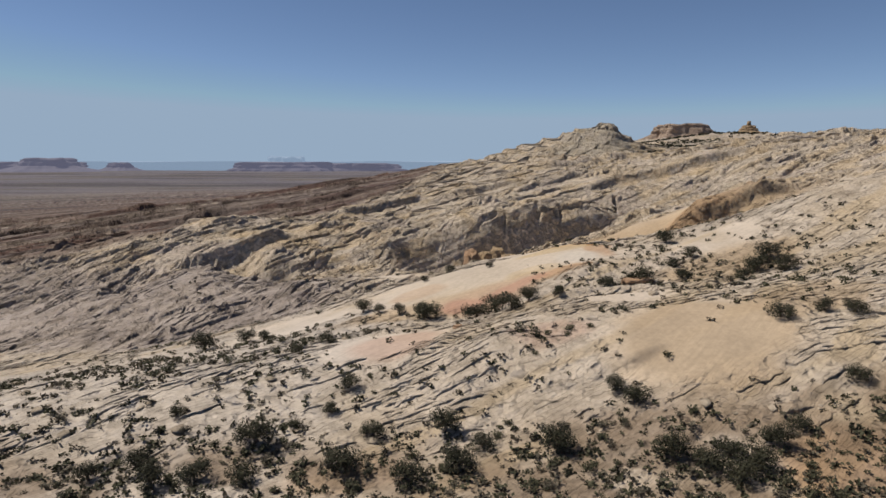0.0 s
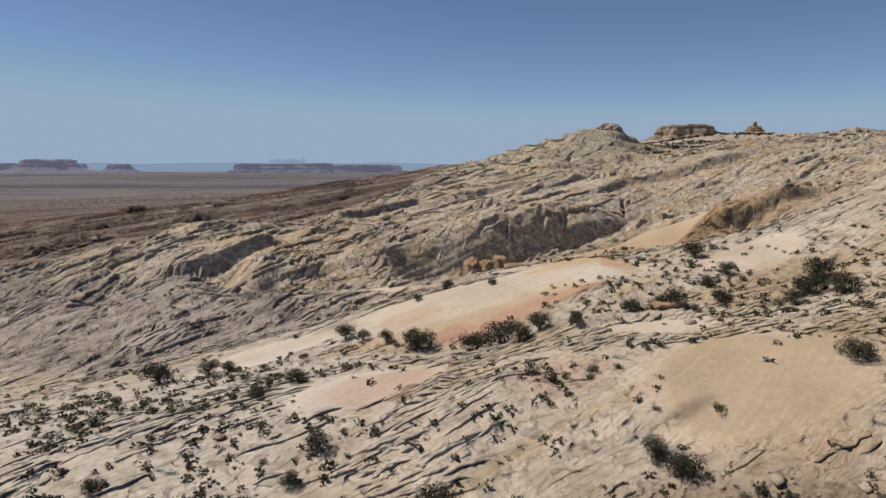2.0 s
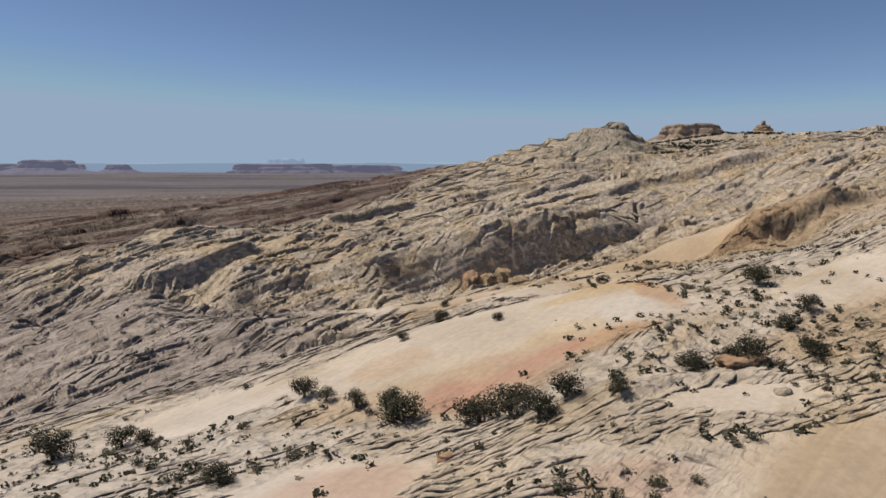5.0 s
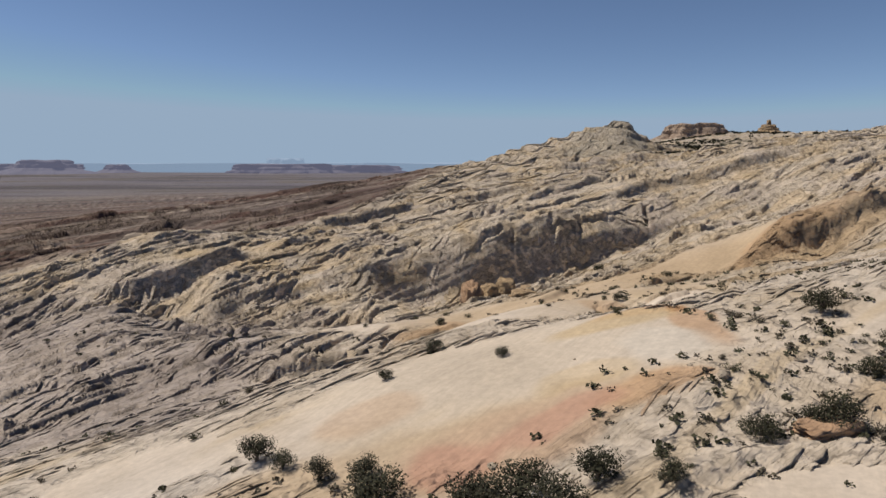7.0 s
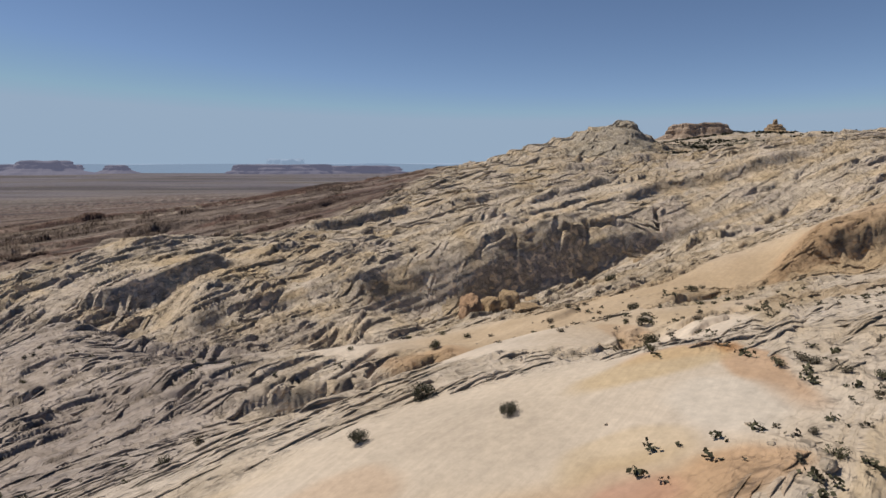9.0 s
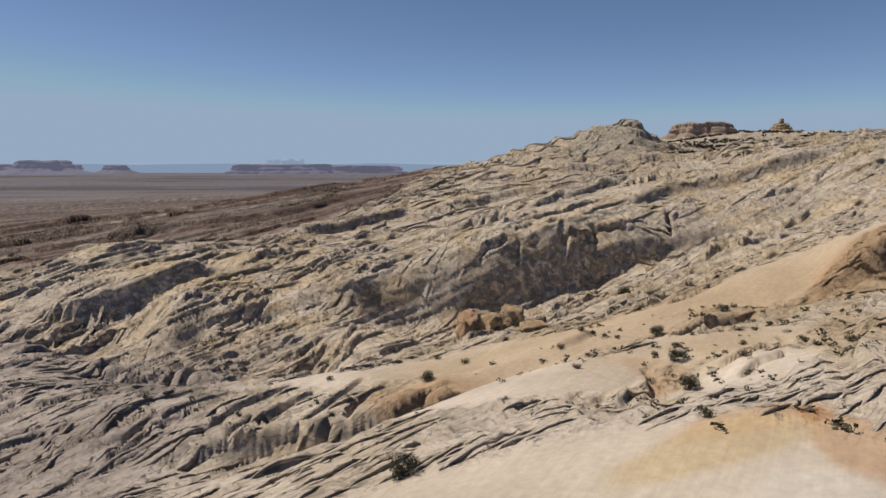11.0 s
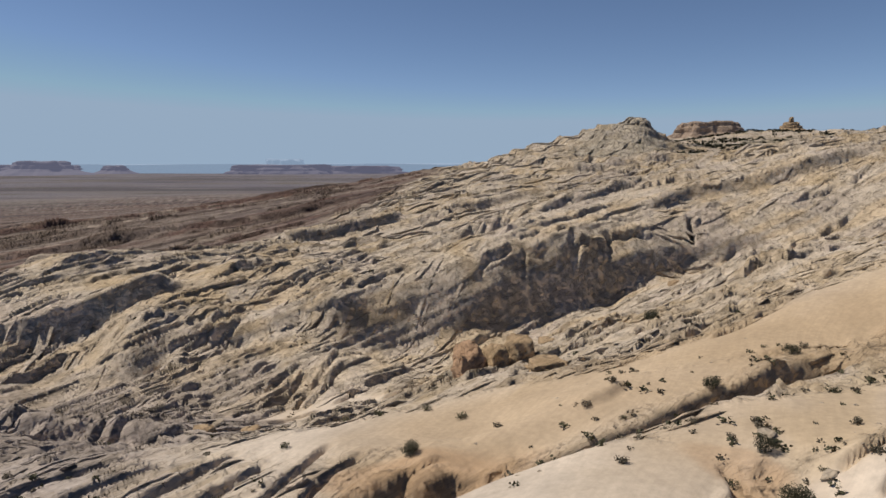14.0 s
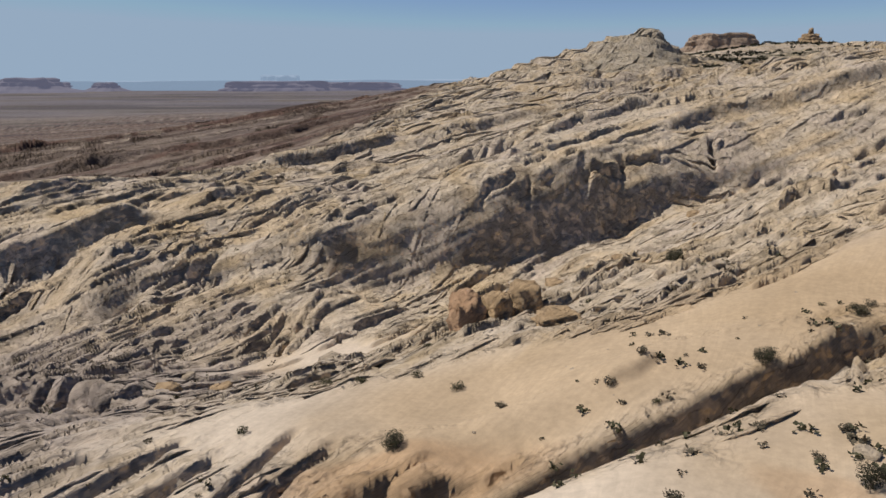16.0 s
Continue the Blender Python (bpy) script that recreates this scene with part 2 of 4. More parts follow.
# Clefts: (plan line, half width, depth)
CLEFTS = [
    ([(4, 157.5), (10, 159), (17, 161.5), (24, 164), (31, 167.2), (38, 170.6), (46, 174.2), (58, 179)], 2.7, 9.0),
    ([(-26, 231), (-25.8, 236), (-24, 239)], 0.7, 3.0), ([(-24, 239), (-18, 237), (-12, 232)], 0.6, 2.0),
    ([(-9, 160), (-7, 165), (-3, 170)], 0.8, 1.6), ([(-20, 158), (-17, 164), (-13, 170)], 0.8, 1.6), ([(-33, 160), (-29, 165), (-24, 171)], 0.9, 1.8),
    ([(26, 273), (27.5, 278)], 0.7, 1.6), ([(41, 280), (43.5, 286)], 1.6, 2.2), ([(54, 287), (53.5, 291)], 0.7, 1.4),
    ([(80, 294), (81, 301)], 0.9, 4.0), ([(25, 141), (26.5, 146), (27, 150)], 0.7, 1.2), ([(-40, 156), (-36, 164), (-31, 171)], 0.6, 1.5), ([(-36, 155), (-33, 162)], 0.5, 1.2), ([(-27, 157), (-22, 165), (-17, 173)], 0.7, 1.8),
    ([(-23, 157), (-20, 162)], 0.5, 1.2), ([(-15, 158), (-11, 165), (-7, 173)], 0.6, 1.5), ([(-12, 158), (-9.5, 162)], 0.5, 1.3), ([(-46, 154), (-42, 161)], 0.6, 1.5), ([(43, 150), (45, 157)], 0.6, 1.0),
]
SMOOTH_SLABS = [(8, 112, 23, 13, 12), (31, 74, 11, 8, 20), (-7, 81, 8, 5, 25), (62, 194, 40, 7.5, 17), (22, 173, 22, 4, 18), (14, 148, 12, 7, 5), (36, 156, 14, 6, 20), (-22, 224, 17, 8, 10), (8, 180, 26, 8, 16), (2, 226, 9, 6, 10),
                (48, 111, 8, 5, 20), (27, 88, 7, 3, 15), (-25, 108, 10, 6, 20), (34, 143, 8, 4, 15)]


def shelves(b, thick, seed, along=None, run=6.0):
    """Overlapping beds: each starts with a sharp step up, then falls back. Every bed, and every stretch of it, has a height of its own."""
    q = b / thick
    q = q + 0.55 * noise3(q * 0.71, q * 0 + seed, q * 0, seed)
    k = np.floor(q)
    s = q - k
    k = k.astype(np.int64)
    zero = np.zeros_like(k)
    h = 0.5 + 0.5 * lattice(k, zero + seed, zero, seed)
    if along is not None:
        u = along / run + 3.1 * lattice(k, zero + 7, zero, seed)
        c = np.floor(u)
        e = u - c
        c = c.astype(np.int64)
        one = np.clip(1.6 * lattice(k, c, zero + 1, seed), 0, 1)
        two = np.clip(1.6 * lattice(k, c + 1, zero + 1, seed), 0, 1)
        h = h * (one + (two - one) * smooth(0.8, 1.0, e))
    w = np.clip(1.5 * CELL / thick, 0.06, 0.66)
    return h * (smooth(0, 1, s / w) * np.clip((1 - s) / (1 - w), 0, 1) ** 1.25 - 0.42)


# ---- ground sheet ----
def steps(parts):
    out = []
    for a, b, da, db in parts:
        n = max(2, int(round(2 * (b - a) / (da + db))))
        u = np.arange(n) / n
        out.append(a + (b - a) * (da * u + (db - da) * u * u / 2) / ((da + db) / 2))
    return np.concatenate(out)


ROWS_Y = steps([(-900, -50, 100, 10), (-50, 44, 6, 0.5), (44, 300, 0.36, 0.36), (300, 420, 0.4, 1.1), (420, 700, 1.2, 2.0), (700, 1150, 2.5, 8), (1150, 4950, 10, 130)])


def breadth(y):
    """Half the breadth of the finely built ground, before the columns' share."""
    return np.maximum(y + 18, 45)



COLS_U = np.concatenate([[-90, -30, -10, -5, -2.8, -1.8, -1.2, -0.9], np.linspace(-0.74, 0.74, 890), [0.9, 1.2, 1.8, 2.8, 5, 10, 30, 90]])
NR, NC = len(ROWS_Y), len(COLS_U)
GX = (COLS_U[None, :] * breadth(ROWS_Y[:, None])).clip(-4900, 4900)
GY = np.repeat(ROWS_Y[:, None], NC, 1)
gx, gy = GX.ravel(), GY.ravel()
away = np.hypot(gx, gy - 100)
far = smooth(1150, 2000, away)
plain = -24 + 5 * np.sin(gx / 700) * np.cos(gy / 900)
gz = np.where(far < 1, land(gx, gy), 0) * (1 - far) + plain * far

near = away < 1300
wob = rough(gx, gy, gx * 0, 9.0, 40)
wide = rough(gx, gy, gx * 0, 40.0, 44)
spacing = np.repeat(np.gradient(ROWS_Y), NC)


def around(line, margin):
    xs, ys = [p[0] for p in line], [p[1] for p in line]
    return np.flatnonzero((gx > min(xs) - margin) & (gx < max(xs) + margin) & (gy > min(ys) - margin) & (gy < max(ys) + margin))


sway = rough(gx, gy, gx * 0, 15.0, 42, 2)
for line, drop, reach in LEDGES:
    s = around(line, 7 * reach)
    size = max(2.0, drop)
    d, side, run = apart(gx[s] + 0.7 * size * sway[s], gy[s] + 0.5 * size * sway[s], line)
    d = d * side
    half = 0.5 + 0.22 * drop + 0.8 * np.maximum(spacing[s] - 0.5, 0)
    step = smooth(-1, 1, d / half)
    gz[s] += drop * taper(run, 0.25) * (step * np.exp(-np.maximum(d, 0) / reach) - 0.35 * (1 - step) * np.exp(np.minimum(d, 0) / (0.6 * reach)))
for line, half, depth in CLEFTS:
    s = around(line, 5 * half)
    d, side, run = apart(gx[s] + 0.7 * sway[s], gy[s] + 0.5 * sway[s], line)
    gz[s] -= depth * taper(run, 0.2) * (1 - smooth(0.4 * half, 1.25 * half, d))

sleek = np.zeros(len(gx))
for cx, cy, rx, ry, turn in SMOOTH_SLABS:
    sleek = np.maximum(sleek, oval(gx + 2 * wob, gy + 2 * wob, cx, cy, rx, ry, turn))
massif = smooth(205, 245, gy + 0.25 * gx + 6 * wob)
REDQ = -0.77 * gx + 0.64 * gy
d, side, run = apart(gx, gy, [(-420, 230), (-250, 262), (-190, 274), (-140, 290), (-100, 312), (-62, 380), (-34, 450), (-12, 560), (-6, 700), (-40, 1100)])
red = smooth(-16, 22, d * side + 26 * wide + 10 * wob)
red = np.maximum(red, smooth(-250, -330, gx) * smooth(150, 220, gy))
grey_left = smooth(-16, -34, gx + 5 * wob) * smooth(116, 128, gy + 0.3 * (gx + 30) + 4 * wob)

slope_x = np.gradient(gz.reshape(NR, NC), axis=1) / np.maximum(np.gradient(GX, axis=1), 1e-3)
slope_y = np.gradient(gz.reshape(NR, NC), axis=0) / np.gradient(GY, axis=0) - slope_x * np.gradient(GX, axis=0) / np.gradient(GY, axis=0)
nx, ny, nz = -slope_x.ravel(), -slope_y.ravel(), np.ones(len(gx))
length = np.sqrt(nx * nx + ny * ny + 1)
nx, ny, nz = nx / length, ny / length, nz / length

# relief: swells, then beds in two sets that cut one another, then crumbling
lump = rough(gx * 0.8, gy, gz, 16.0, 3)
knob = rough(gx, gy, gz, 5.0, 9)
warp = rough(gx, gy, gz, 22.0, 21, 2)
patch = rough(gx, gy, gz * 0.5, 26.0, 27, 2)
beds = gz - 0.50 * gx + 0.42 * gy + 2.2 * warp
cross = gz - 0.70 * gx + 0.58 * gy + 1.8 * warp
fine = 1 - smooth(240, 420, away)
middle = 1 - smooth(500, 900, away)
bare = 1 - 0.97 * sleek
sets = smooth(-0.25, 0.25, patch)
run = 0.80 * gx + 0.60 * gy + 5 * warp + knob
steep = np.clip(nz, 0, 1) ** 2.5
ribs = 1 + 0.7 * grey_left - 0.1 * massif
CELL = np.maximum(spacing, breadth(gy) * 1.48 / 890) * (1 + 2.0 * np.sqrt(np.maximum(1 / np.maximum(nz, 0.2) ** 2 - 1, 0)))
open_rock = 1 - smooth(118, 140, gy - 0.1 * gx)       # the flat near benches, broken by joints more than by beds
strong = 1 - 0.72 * open_rock
relief = (0.35 + 1.0 * massif) * lump * middle * (1 - 0.4 * open_rock) + (0.05 + 0.13 * massif) * knob * (0.06 + 0.94 * bare) * fine
relief += ribs * strong * bare * fine * (0.8 * shelves(beds + 0.08 * knob, 0.95, 5, run, 8.0) * (1 - 0.6 * sets) + 1.0 * shelves(cross + 0.08 * knob, 1.25, 6, run, 9.0) * sets)
relief += strong * bare * fine * 0.5 * shelves(cross + 0.08 * knob, 0.7, 17, run, 5.0) * smooth(-0.1, 0.5, rough(gx, gy, gz, 13.0, 33, 2))
relief += ribs * strong * bare * middle * (0.8 + 0.6 * massif) * (1.6 * shelves(beds + 0.15 * knob, 2.1, 7, run, 20.0) * (1 - 0.5 * sets) + 1.9 * shelves(cross + 0.15 * knob, 2.6, 8, run, 17.0) * sets)
relief += massif * (1.9 * shelves(beds + 2 * lump, 6.5, 11, run, 40.0) + 1.1 * shelves(beds + lump, 3.4, 19, run, 22.0) + 1.1 * np.abs(rough(gx * 0.6, gy, gz, 24.0, 15)) + 0.5 * knob)
relief += smooth(420, 700, away) * (1 - far) * 5.5 * shelves(gz - 0.3 * gx + 0.1 * gy + 6 * wide, 9.0, 12, run, 80.0)
relief += 0.12 * bare * fine * rough(gx, gy, gz, 1.3, 35, 2)
relief *= (1 - 0.8 * red) * (0.2 + 0.8 * steep)
relief += red * (0.3 * knob + 3.0 * shelves(REDQ + 4 * warp, 17.0, 14, run, 120.0) + 1.5 * shelves(REDQ + 3 * warp, 6.0, 16, run, 60.0)) * (1 - far)
relief *= 1 - far
gx2, gy2, gz2 = gx + nx * relief, gy + ny * relief, gz + nz * relief
# level terraces round the summit
summit = smooth(330, 400, gy) * (1 - smooth(640, 720, gy)) * smooth(-30, 20, gx) * (1 - far) * (1 - red)
tread = gz2 / 7.5 + 0.02 * (gx - 130) + 0.5 * wide + 0.08 * wob
gz2 = gz2 + 0.6 * 7.5 * summit * smooth(48, 58, gz2) * (smooth(0.3, 0.62, tread % 1.0) - tread % 1.0)
GZ = gz2.reshape(NR, NC)


# broken plate edges: short sharp steps with an open joint at their foot, along the run of the beds, gathered in fields
def plates(n, seed, y0, y1, long, tall, gap_deep, on_slabs=0.12, lean=0.0):
    draw = np.random.RandomState(seed)
    y = y0 + (y1 - y0) * draw.rand(4 * n)
    x = draw.uniform(-0.72, 0.72, 4 * n) * breadth(y)
    field = noise3(x / 17, y / 13, x * 0, 501 + seed) + 0.6 * noise3(x / 6, y / 5, x * 0, 503 + seed)
    i, j = np.clip(np.searchsorted(ROWS_Y, y), 0, NR - 1), np.clip(np.searchsorted(COLS_U, x / breadth(y)), 0, NC - 1)
    kept = np.flatnonzero(draw.rand(4 * n) < np.maximum(on_slabs, bare[i * NC + j]) * np.clip(0.35 + 0.9 * field, 0.05, 1))[:n]
    swing = 12 * noise3(x / 30, y / 30, x * 0, 505)
    for q in kept:
        a = radians(min(50.0, max(14.0, 33 + lean - 0.38 * x[q])) + swing[q] + draw.uniform(-7, 7))
        half, h = 0.5 * draw.uniform(*long), draw.uniform(*tall)
        m = half + 2.5
        i0, i1 = np.searchsorted(ROWS_Y, (y[q] - m, y[q] + m))
        j0, j1 = np.searchsorted(COLS_U, ((x[q] - m) / breadth(y[q]), (x[q] + m) / breadth(y[q])))
        dx, dy = GX[i0:i1, j0:j1] - x[q], GY[i0:i1, j0:j1] - y[q]
        u, v = dx * math.cos(a) + dy * math.sin(a), dy * math.cos(a) - dx * math.sin(a)
        v = v + 0.25 * np.sin(u * draw.uniform(0.4, 1.3) + draw.uniform(0, 6))
        ends = smooth(0, 0.35, 1 - np.abs(u) / half)
        w = 1.15 * max(0.36 * math.cos(a), breadth(y[q]) * 1.48 / 890 * math.sin(a), 0.0016 * y[q])
        up = smooth(-0.5 * w, 0.5 * w, v) * np.exp(-np.maximum(v, 0) / 1.3)
        gap = np.exp(-((v + 0.9 * w) / (0.7 * w)) ** 2)
        GZ[i0:i1, j0:j1] += ends * (h * up - gap_deep * h * gap)


plates(260, 72, 136, 205, (3.5, 11.0), (0.25, 0.8), 0.9, 0.05)
plates(800, 73, 195, 330, (4.0, 18.0), (0.5, 1.5), 0.9, 0.2, 6.0)
plates(500, 74, 320, 640, (8.0, 40.0), (1.2, 3.2), 0.8, 0.3, 8.0)
gz2 = GZ.ravel()


def ground_height(x, y):
    """Height of the finished ground by its grid, the lowest of the nearest corners."""
    i = int(np.clip(np.searchsorted(ROWS_Y, y), 1, NR - 1))
    j = int(np.clip(np.searchsorted(COLS_U, x / breadth(y)), 1, NC - 1))
    return float(GZ[i - 1:i + 1, j - 1:j + 1].min())


# ---- colours of the rock, as it weathers from place to place; the far plain's holds haze ----
PALE, CREAM, TAN = (0.55, 0.46, 0.37), (0.51, 0.415, 0.315), (0.44, 0.325, 0.21)
YELLOW, ORANGE, PINK = (0.46, 0.33, 0.17), (0.42, 0.235, 0.115), (0.43, 0.235, 0.165)
GREY, BUFF, MAUVE = (0.58, 0.485, 0.385), (0.58, 0.455, 0.32), (0.53, 0.435, 0.365)
RED, UMBER, SOIL, FLATS_IN_HAZE = (0.17, 0.105, 0.085), (0.17, 0.13, 0.112), (0.23, 0.165, 0.11), (0.19, 0.17, 0.188)
colour = np.repeat(np.array(PALE)[None], len(gx), 0)


def stain(rgb, amount):
    global colour
    amount = np.clip(amount, 0, 1)[:, None]
    colour = colour * (1 - amount) + np.array(rgb)[None] * amount


streak = rough(gx * 0.35, gy * 0.8, gz2 * 1.5, 6.0, 61)
blot = rough(gx, gy, gz2, 11.0, 65)
band = noise3(beds * 0.45, gx * 0.02, gy * 0.02, 69)
ox, oy = gx + 2.2 * blot + 1.2 * streak, gy + 2.2 * blot - 1.2 * streak
stain(CREAM, smooth(-0.3, 0.6, blot + 0.5 * streak))
stain(YELLOW, 0.35 * smooth(0.35, 0.75, band + 0.4 * blot))
stain((0.55, 0.475, 0.405), 0.75 * smooth(-2, -16, gx + 5 * blot) * (1 - smooth(98, 116, gy + 4 * blot)))
stain(TAN, 0.8 * oval(ox, oy, 31, 73, 12, 9, 20) + 0.8 * oval(ox, oy, 45, 100, 13, 6, 15) + 0.7 * oval(ox, oy, 48, 80, 8, 5, 15))
stain(PINK, 0.4 * oval(ox, oy, -6, 80, 7, 4.5, 25) + 0.35 * oval(ox, oy, 13, 76, 6, 3, 25))
stain((0.5, 0.415, 0.325), 0.8 * oval(ox, oy, 10, 117, 22, 9, 12))
stain(TAN, 0.75 * oval(ox, oy, 4, 100.5, 21, 4.6, 10))
stain(ORANGE, 0.55 * oval(ox, oy, 19.5, 102.5, 5.5, 2.6, 15) + 0.6 * oval(ox, oy, 29, 117, 2.4, 7, -5) + 0.5 * oval(ox, oy, 24, 121, 6, 2.2, 8) + 0.3 * oval(ox, oy, -4, 108, 5, 3, 10))
stain(PINK, 0.5 * oval(ox, oy, 3.5, 99.5, 4, 2.6, 25) + 0.45 * oval(ox, oy, 12, 101.5, 5, 1.8, 15) + 0.25 * oval(ox, oy, 7, 100, 9, 4.5, 15))
stain(YELLOW, 0.6 * oval(ox, oy, 21, 118.5, 7, 2.4, 10) + 0.4 * oval(ox, oy, 15, 107, 4, 2.2, 10))
stain((0.56, 0.49, 0.41), 0.7 * oval(ox, oy, 23.5, 111, 4.6, 3.6, 15))
stain(ORANGE, 0.55 * oval(ox, oy, 37, 54, 7, 5, 10) + 0.3 * oval(ox, oy, -8, 57, 6, 3, 5))
stain(SOIL, 0.8 * smooth(65, 58, gy - 0.06 * gx + 3 * blot) * smooth(-0.5, 0.3, rough(gx, gy, gz, 6.0, 71)))
tan_belt = smooth(150, 164, gy - 0.33 * gx + 2 * blot) * (1 - smooth(180, 194, gy - 0.33 * gx + 3 * blot)) * smooth(-16, 4, gx + 4 * blot)
stain(TAN, 0.85 * tan_belt + 0.7 * oval(ox, oy, 95, 200, 50, 16, 18))
stain(ORANGE, 0.35 * oval(ox, oy, 3, 164, 12, 3.2, 8) + 0.5 * oval(ox, oy, 27, 149, 2.2, 4, 20) + 0.35 * oval(ox, oy, 80, 190, 18, 4, 18))
stain(TAN, 0.6 * smooth(138, 150, gy - 0.1 * gx + 3 * blot) * (1 - smooth(160, 168, gy)) * smooth(14, 26, gx))
stain((0.41, 0.345, 0.305), 0.9 * grey_left)
stain((0.30, 0.25, 0.222), 0.6 * grey_left * smooth(-0.1, 0.5, blot))
stain(GREY, 0.95 * massif)
stain(BUFF, massif * smooth(-0.25, 0.55, blot + 0.7 * band))
stain(YELLOW, 0.3 * massif * smooth(0.25, 0.8, streak + 0.6 * blot))
stain(MAUVE, 0.6 * massif * smooth(0.1, 0.6, -blot - 0.3 * band))
stain(PALE, 0.5 * massif * smooth(0.3, 0.8, rough(gx * 0.4, gy, gz, 14.0, 77)))
stain(UMBER, red * (1 - far))
stain(RED, red * smooth(-0.35, 0.35, noise3(REDQ / 13.0, gx / 150, gy / 150, 79) + 0.3 * wide) * (1 - far))
stain(GREY, 0.6 * red * smooth(0.3, 0.6, noise3(REDQ / 9.0, gx / 90, gy / 90, 81)) * smooth(-0.2, 0.5, knob) * (1 - far))
stain((0.27, 0.215, 0.175), 0.7 * red * smooth(0.15, 0.5, noise3(REDQ / 5.0, gx / 200, gy / 200, 85) + 0.35 * knob) * (1 - far))
stain((0.085, 0.06, 0.05), 0.7 * red * smooth(0.2, 0.5, noise3(REDQ / 6.5, gx / 240, gy / 240, 88) + 0.3 * wob) * (1 - far))
stain((0.36, 0.325, 0.265), 0.5 * oval(gx + 12 * blot, gy + 12 * blot, 138, 570, 45, 38, 10))
stain((0.105, 0.10, 0.065), 0.75 * oval(gx, gy, 360, 690, 200, 45, 8) * smooth(-0.35, 0.25, knob + 0.5 * blot))
# the plain's paler purple-grey has the haze of distance put into its colour
stain(FLATS_IN_HAZE, far)
stain((0.17, 0.14, 0.105), 0.8 * far * smooth(0.0, 0.5, rough(gx * 0.3, gy, gx * 0, 160.0, 83)))
stain((0.09, 0.075, 0.078), 0.7 * far * smooth(0.1, 0.5, rough(gx * 0.2, gy, gx * 0, 300.0, 87)))
seams = noise3(REDQ / 2.6, gx / 300, gy / 300, 89) + 0.25 * knob
stain((0.32, 0.25, 0.205), 0.6 * red * smooth(0.3, 0.55, seams) * (1 - far))
stain((0.075, 0.052, 0.045), 0.7 * red * smooth(0.3, 0.5, -seams) * (1 - far))
strip = rough(gx * 0.10, gy * 0.9, gx * 0, 55.0, 95)
plainish = np.maximum(far, red * smooth(300, 700, away))
stain((0.27, 0.24, 0.215), 0.55 * plainish * smooth(0.2, 0.6, strip))
stain((0.09, 0.078, 0.085), 0.6 * plainish * smooth(0.15, 0.55, -strip))
scrub = smooth(0.15, 0.5, rough(gx, gy, gz, 7.0, 91)) * smooth(380, 600, away) * (1 - far) * (1 - red)
stain((0.10, 0.095, 0.06), 0.55 * scrub)


def sheet(name, co, faces, rgb=None):
    """A mesh from arrays; rgb holds the rock's colour and, fourth, how rough it has weathered."""
    mesh = bpy.data.meshes.new(name)
    k = faces.shape[1]
    mesh.vertices.add(len(co))
    mesh.loops.add(faces.size)
    mesh.polygons.add(len(faces))
    mesh.vertices.foreach_set("co", np.asarray(co, np.float32).ravel())
    mesh.loops.foreach_set("vertex_index", faces.ravel().astype(np.int32))
    mesh.polygons.foreach_set("loop_start", np.arange(0, faces.size, k, dtype=np.int32))
    if rgb is not None:
        layer = mesh.color_attributes.new("tint", "FLOAT_COLOR", "POINT")
        layer.data.foreach_set("color", rgb.astype(np.float32).ravel())
    mesh.update(calc_edges=True)
    return mesh


# ---- materials ----
def nodes_of(name, roughness=0.9):
    m = bpy.data.materials.new(name)
    m.use_nodes = True
    t = m.node_tree
    b = t.nodes["Principled BSDF"]
    b.inputs["Roughness"].default_value = roughness
    b.inputs["Specular IOR Level"].default_value = 0.2
    return m, t, b


def node(t, kind, **values):
    n = t.nodes.new(kind)
    for key, value in values.items():
        n.inputs[key].default_value = value
    return n


def dotted(t, vector, axis):
    n = t.nodes.new("ShaderNodeVectorMath")
    n.operation = "DOT_PRODUCT"
    t.links.new(vector, n.inputs[0])
    n.inputs[1].default_value = axis
    return n.outputs["Value"]


